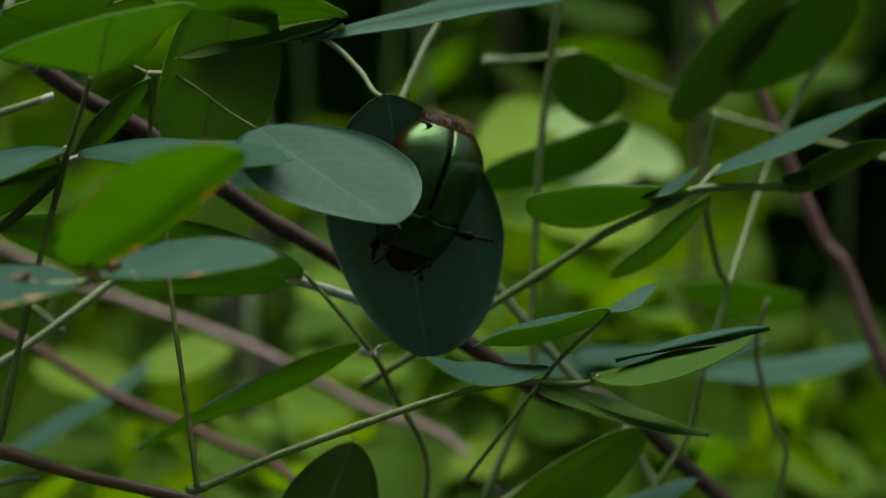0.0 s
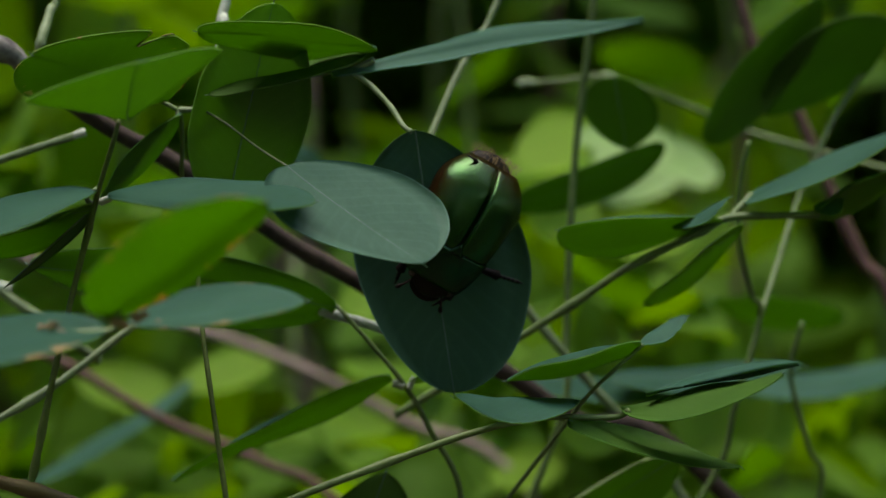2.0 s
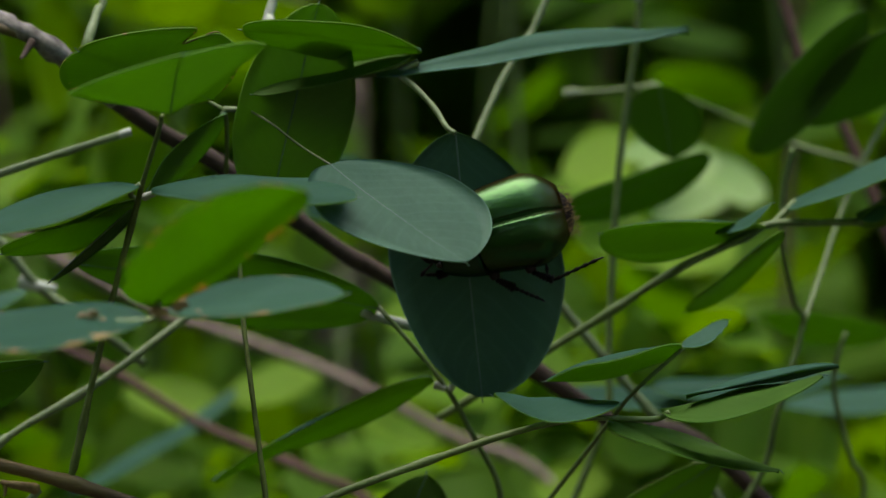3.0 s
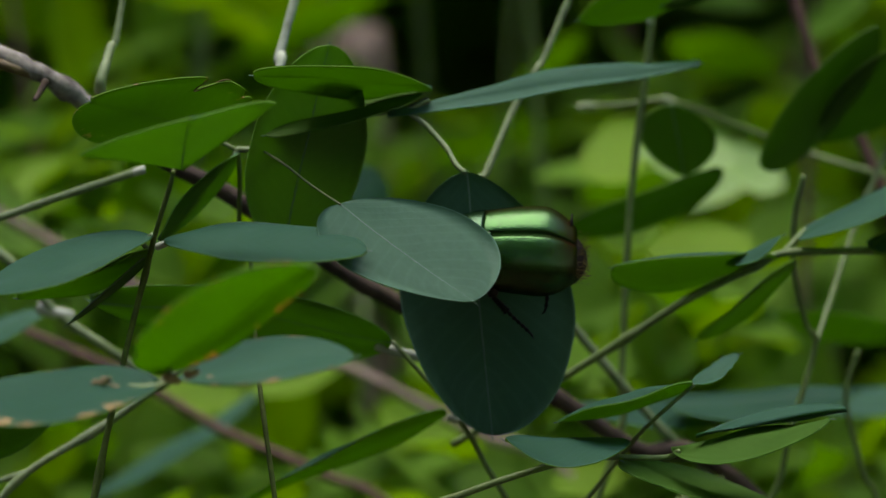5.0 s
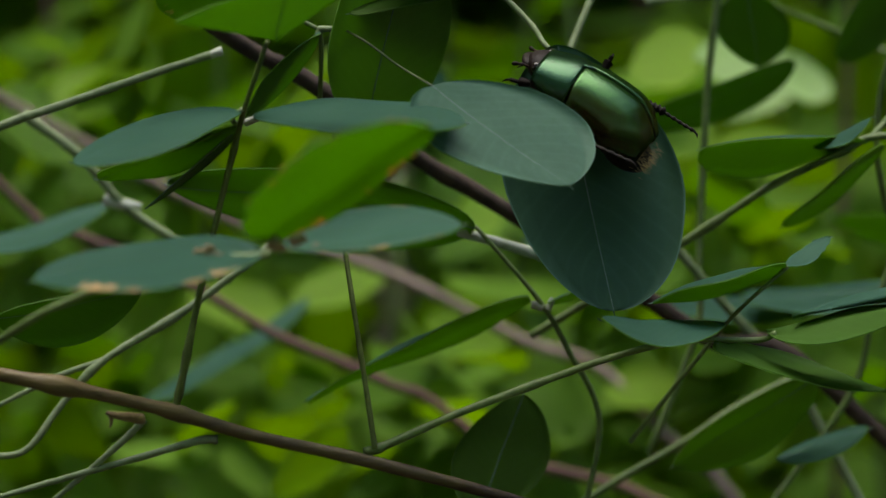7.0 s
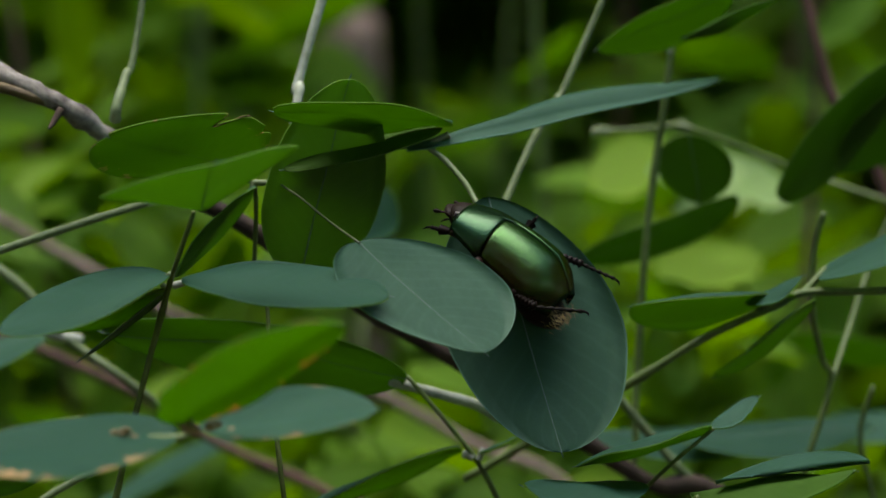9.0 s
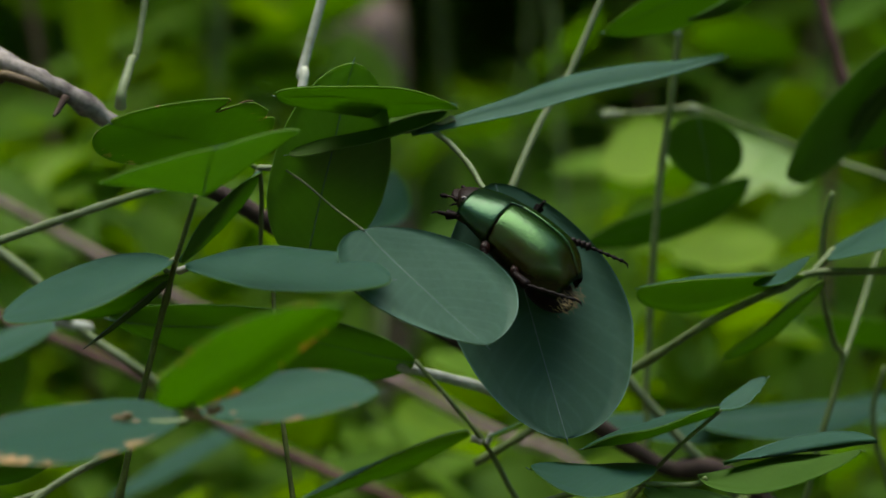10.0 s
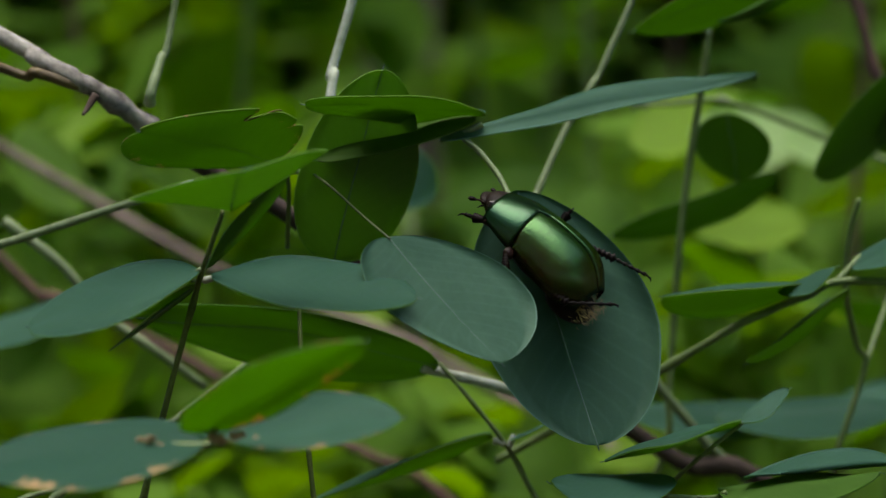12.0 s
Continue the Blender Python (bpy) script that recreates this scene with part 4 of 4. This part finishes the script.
def hairs(name, parent, count, place, seed, length):
    """A fringe of short stiff hairs."""
    rng = random.Random(seed)
    bm = bmesh.new()
    for _ in range(count):
        p, d = place(rng)
        p, d = bmm(p), Vector(d).normalized()
        long = rng.uniform(*length) * 0.001
        side = d.orthogonal().normalized() * 0.00005
        up = d.cross(side)
        tip = bm.verts.new(p + d * long + up * rng.uniform(-3, 3))
        ring = [bm.verts.new(p + side), bm.verts.new(p - side * 0.5 + up * 0.8), bm.verts.new(p - side * 0.5 - up * 0.8)]
        for k in range(3):
            bm.faces.new((ring[k], ring[(k + 1) % 3], tip))
    return link(name, bm, HAIR, parent, smooth=False)


hairs("hair_fringe", rear, 260, lambda r: ((-7.4 - r.random() * 2.2, r.uniform(-3.0, 3.0), r.uniform(-1.8, 0.2)), (-1, r.uniform(-0.7, 0.7), r.uniform(-0.4, 0.5))), 4, (0.5, 1.1))


def antenna(side):
    path = [bmm(p) for p in spline([(8.0, side * 2.0, 0.3), (8.7, side * 2.4, 0.3), (9.1, side * 2.6, 0.1)], 4)]
    stalk = link("antenna", sweep(bmesh.new(), path, [0.00014] * len(path), 6), RED_CHITIN, head)
    path = [bmm(p) for p in spline([(9.0, side * 2.6, 0.15), (9.4, side * 2.8, 0.0), (9.7, side * 3.1, -0.1)], 2)]
    link("antenna_club", sweep(bmesh.new(), path, [0.00016, 0.00024, 0.00028, 0.00026, 0.0001], 6), DARK_CHITIN, stalk)
    return stalk


for s in (1, -1):
    antenna(s)


def leg(name, hip, knee, ankle, toe, thigh=0.75):
    """A jointed leg: thigh, spined shin, segmented foot with two claws. Its object sits at the hip."""
    hip, knee, ankle, toe = (Vector(p) for p in (hip, knee, ankle, toe))
    at = bmm(hip)

    def rel(p):
        return bmm(p) - at
    path = [rel(p) for p in spline([hip, hip.lerp(knee, 0.5) + Vector((0, 0, 0.2)), knee], 5)]
    ob = link("leg", sweep(bmesh.new(), path, [thigh * 0.001 * (0.55 + 0.6 * math.sin(math.pi * (0.15 + 0.7 * i / 10))) for i in range(11)], 10, flat=0.7), RED_CHITIN, beetle, at)
    tagged(ob, name + " leg, red-brown and glossy")
    bm = bmesh.new()
    # shin with rings of blunt spines, then the beaded foot with a curved claw
    path = [rel(knee.lerp(ankle, i / 24)) for i in range(25)]
    link("shin", sweep(bmesh.new(), path, [0.001 * (0.28 + 0.008 * i) * (1.55 if i % 4 == 2 else 1) for i in range(25)], 8), DARK_CHITIN, ob)
    d = (toe - ankle).normalized()
    path = [rel(ankle.lerp(toe, i / 25)) for i in range(26)] + [rel(toe + d * 0.5 - Vector((0, 0, 0.15))), rel(toe + d * 0.8 - Vector((0, 0, 0.5)))]
    bm = sweep(bmesh.new(), path, [0.0001 * (1.5, 1.9, 2.4, 3.0, 2.0)[i % 5] for i in range(26)] + [0.00014, 0.00003], 7)
    link("foot", bm, BLACK_CHITIN, ob)
    return ob


legs = {}
for s in (1, -1):
    legs["fore", s] = leg("fore", (5.0, s * 2.4, -0.6), (6.6, s * 3.4, -0.5), (7.7, s * 3.2, -1.2), (8.8, s * 2.8, -1.8))
legs["middle", 1] = leg("middle", (1.6, 3.4, -0.8), (3.0, 5.0, -0.6), (2.8, 7.2, -1.4), (2.4, 10.2, -2.4))
legs["middle", -1] = leg("middle", (1.0, -3.4, -0.8), (1.4, -5.0, 1.9), (1.5, -6.0, 2.8), (1.6, -6.6, 3.2))
legs["hind", 1] = leg("hind", (-2.6, 3.4, -0.8), (-4.6, 4.8, -0.3), (-7.2, 4.4, 0.2), (-10.4, 0.1, 2.1), 0.8)
legs["hind", -1] = leg("hind", (-2.2, -3.4, -0.8), (-2.6, -5.3, 2.1), (-6.0, -6.4, 2.9), (-9.9, -7.6, 3.7), 0.8)


def motions():
    # the beetle turns round on its leaf
    walk(beetle, [
        (0, pose(0.01659, -0.01456, 1.00746, -108.8, 70.5, 176.6)),
        (0.5, pose(0.01646, -0.01458, 1.00725, -108.1, 69.1, 177.5)),
        (1, pose(0.01661, -0.01460, 1.00719, -107.5, 67.6, 178.4)),
        (1.5, pose(0.01703, -0.01468, 1.00757, -107.0, 65.7, 179.2)),
        (2, pose(0.01706, -0.01475, 1.00752, -106.6, 59.8, -179.4)),
        (2.5, pose(0.01608, -0.01519, 1.00847, -97.5, 29.0, -177.4)),
        (3, pose(0.01617, -0.01548, 1.00744, -82.8, 14.8, -177.5)),
        (3.2, pose(0.01622, -0.01562, 1.00746, -79.2, 8.7, -177.4)),
        (4.8, pose(0.01627, -0.01683, 1.00896, -60.5, -0.0, -180.0)),
        (5, pose(0.01620, -0.01693, 1.00952, -60.1, -2.0, -179.8)),
        (5.5, pose(0.01585, -0.01724, 1.01046, -57.2, -8.0, -179.3)),
        (6, pose(0.01653, -0.01805, 1.01310, -42.9, -29.0, -178.6)),
        (6.5, pose(0.01625, -0.01845, 1.01343, -36.0, -34.0, 180.0)),
        (7, pose(0.01515, -0.01963, 1.01259, -24.9, -37.8, 173.8)),
        (7.5, pose(0.01517, -0.02027, 1.01305, -19.4, -39.6, 169.9)),
        (7.7, pose(0.01509, -0.02056, 1.01257, -17.4, -39.4, 168.6)),
        (9.3, pose(0.01366, -0.02104, 1.01393, -11.6, -39.9, 164.5)),
        (9.5, pose(0.01394, -0.02103, 1.01411, -11.6, -39.9, 164.5)),
        (10, pose(0.01407, -0.02116, 1.01335, -11.6, -39.9, 164.5)),
        (10.5, pose(0.01401, -0.02126, 1.01311, -11.6, -39.9, 164.5)),
        (11, pose(0.01490, -0.02131, 1.01273, -11.2, -40.9, 163.9)),
        (11.5, pose(0.01389, -0.02092, 1.01450, -10.5, -42.7, 162.8)),
        (12, pose(0.01394, -0.02101, 1.01387, -10.5, -42.7, 162.8)),
    ])
    # the leaf that carries it swings and sinks under it
    walk(heart_leaf, [
        (0, pose(0.01190, -0.01400, 1.02000, 22.1, -2.7, 0)),
        (0.5, pose(0.01190, -0.01400, 1.01990, 21.9, -1.5, 0)),
        (1, pose(0.01180, -0.01400, 1.01980, 21.7, -1.8, 0)),
        (1.5, pose(0.01170, -0.01400, 1.02010, 21.5, -1.8, 0)),
        (2, pose(0.01170, -0.01400, 1.01980, 21.4, -1.8, 0)),
        (2.5, pose(0.01170, -0.01400, 1.02010, 21.2, -0.6, 0)),
        (3, pose(0.01130, -0.01400, 1.01970, 20.4, 0.3, 0)),
        (5, pose(0.01140, -0.01400, 1.01970, 17.4, 1.1, 0)),
        (5.5, pose(0.01120, -0.01400, 1.01950, 16.5, 1.5, 0)),
        (6, pose(0.01170, -0.01400, 1.01930, 13.9, 1.4, 0)),
        (6.5, pose(0.01140, -0.01400, 1.01980, 11.3, -1.6, 0)),
        (7, pose(0.01170, -0.01400, 1.02040, 3.3, -4.6, 0)),
        (7.5, pose(0.01200, -0.01400, 1.02060, -0.6, -6.3, 0)),
        (9.5, pose(0.01150, -0.01400, 1.02140, -6.4, -9.9, 0)),
        (10, pose(0.01180, -0.01400, 1.02090, -6.4, -8.8, 0)),
        (10.5, pose(0.01190, -0.01400, 1.02090, -6.4, -9.2, 0)),
        (11, pose(0.01160, -0.01400, 1.02060, -6.4, -10.1, 0)),
        (11.5, pose(0.01110, -0.01400, 1.02130, -6.4, -10.9, 0)),
        (12, pose(0.01120, -0.01400, 1.02110, -6.4, -12.1, 0)),
    ])
    # the leaf before it, and the stalk that ends at its base, sway
    sway = [
        (0, pose(-0.0040, -0.03800, 1.0139, 0, -1.5, 0)),
        (0.5, pose(-0.0034, -0.03800, 1.0137, 0, -0.6, 0)),
        (1, pose(-0.0037, -0.03800, 1.0139, 0, -0.6, 0)),
        (1.5, pose(-0.0040, -0.03800, 1.0144, 0, -0.0, 0)),
        (2, pose(-0.0039, -0.03800, 1.0143, 0, -0.1, 0)),
        (2.5, pose(-0.0036, -0.03800, 1.0139, 0, -0.7, 0)),
        (3, pose(-0.0038, -0.03800, 1.0141, 0, -0.4, 0)),
        (5, pose(-0.0039, -0.03800, 1.0154, 0, -0.1, 0)),
        (5.5, pose(-0.0039, -0.03800, 1.0152, 0, 0.4, 0)),
        (6, pose(-0.0042, -0.03800, 1.0156, 0, 0.3, 0)),
        (6.5, pose(-0.0040, -0.03800, 1.0154, 0, 0.2, 0)),
        (7, pose(-0.0042, -0.03800, 1.0144, 0, 0.3, 0)),
        (7.5, pose(-0.0038, -0.03800, 1.0143, 0, 2.0, 0)),
        (9.5, pose(-0.0043, -0.03800, 1.0162, 0, 4.8, 0)),
        (10, pose(-0.0040, -0.03800, 1.0154, 0, 6.5, 0)),
        (10.5, pose(-0.0035, -0.03800, 1.0141, 0, 9.0, 0)),
        (11, pose(-0.0025, -0.03800, 1.0157, 0, 14.0, 0)),
        (11.5, pose(-0.0022, -0.03800, 1.0175, 0, 11.7, 0)),
        (12, pose(-0.0041, -0.03800, 1.0163, 0, 10.0, 0)),
    ]
    walk(front_leaf, sway)
    node = front_stalk.location.copy()
    straight = ORIGIN + mm((-4, -38, 14.4)) - node
    walk(front_stalk, [(t, Matrix.Translation(node) @ straight.rotation_difference(m.translation - node).to_matrix().to_4x4()) for t, m in sway])
    # the long leaf above dips and lifts
    walk(long_leaf, [(t, Matrix.Translation(ORIGIN + mm((1.2, -9, 27.2))) @ pose(0, 0, 0, 0, dip, 0)) for t, dip in (
        (0, -0.4), (1.5, 0), (2, 0.3), (3, 0.8), (5, 2), (5.5, 2.8), (6, 3.4), (6.5, 1.5), (7, -1.2), (7.5, -2.8), (9.5, -0.9), (10, -2), (10.5, -3.7), (11, -2), (11.5, 0.7), (12, 0.4))])
    # legs, in the beetle's own space: folded under it while it turns, spread once it rests
    for key, rows in (
            (("hind", -1), [(0, -115, 60), (6.4, -115, 60), (6.6, -70, 30), (6.9, -35, 4), (7.7, -22, 0), (9.3, 0, 0), (12, 0, 0)]),
            (("middle", -1), [(0, -130, 60), (6.4, -130, 60), (6.7, -65, 30), (7.0, 0, 0), (12, 0, 0)]),
            (("hind", 1), [(0, 31), (2.0, 31), (2.3, 0), (2.5, -10), (2.8, -47), (3.2, -43), (4.0, 1), (4.8, 31), (6.4, 31), (6.7, -29), (7.0, -72), (7.7, -67), (9.3, -9), (9.7, -44), (10.1, -39), (10.5, 0), (11.0, -3), (12, -3)]),
            (("middle", 1), [(0, 0), (2.0, 4), (2.5, 40), (3.2, 48), (5.2, 45), (6.4, 50), (12, 40)])):
        at = legs[key].location.copy()
        walk(legs[key], [(t, Matrix.Translation(at) @ pose(0, 0, 0, fold[0] if fold else 0, 0, turn)) for t, turn, *fold in rows])


motions()
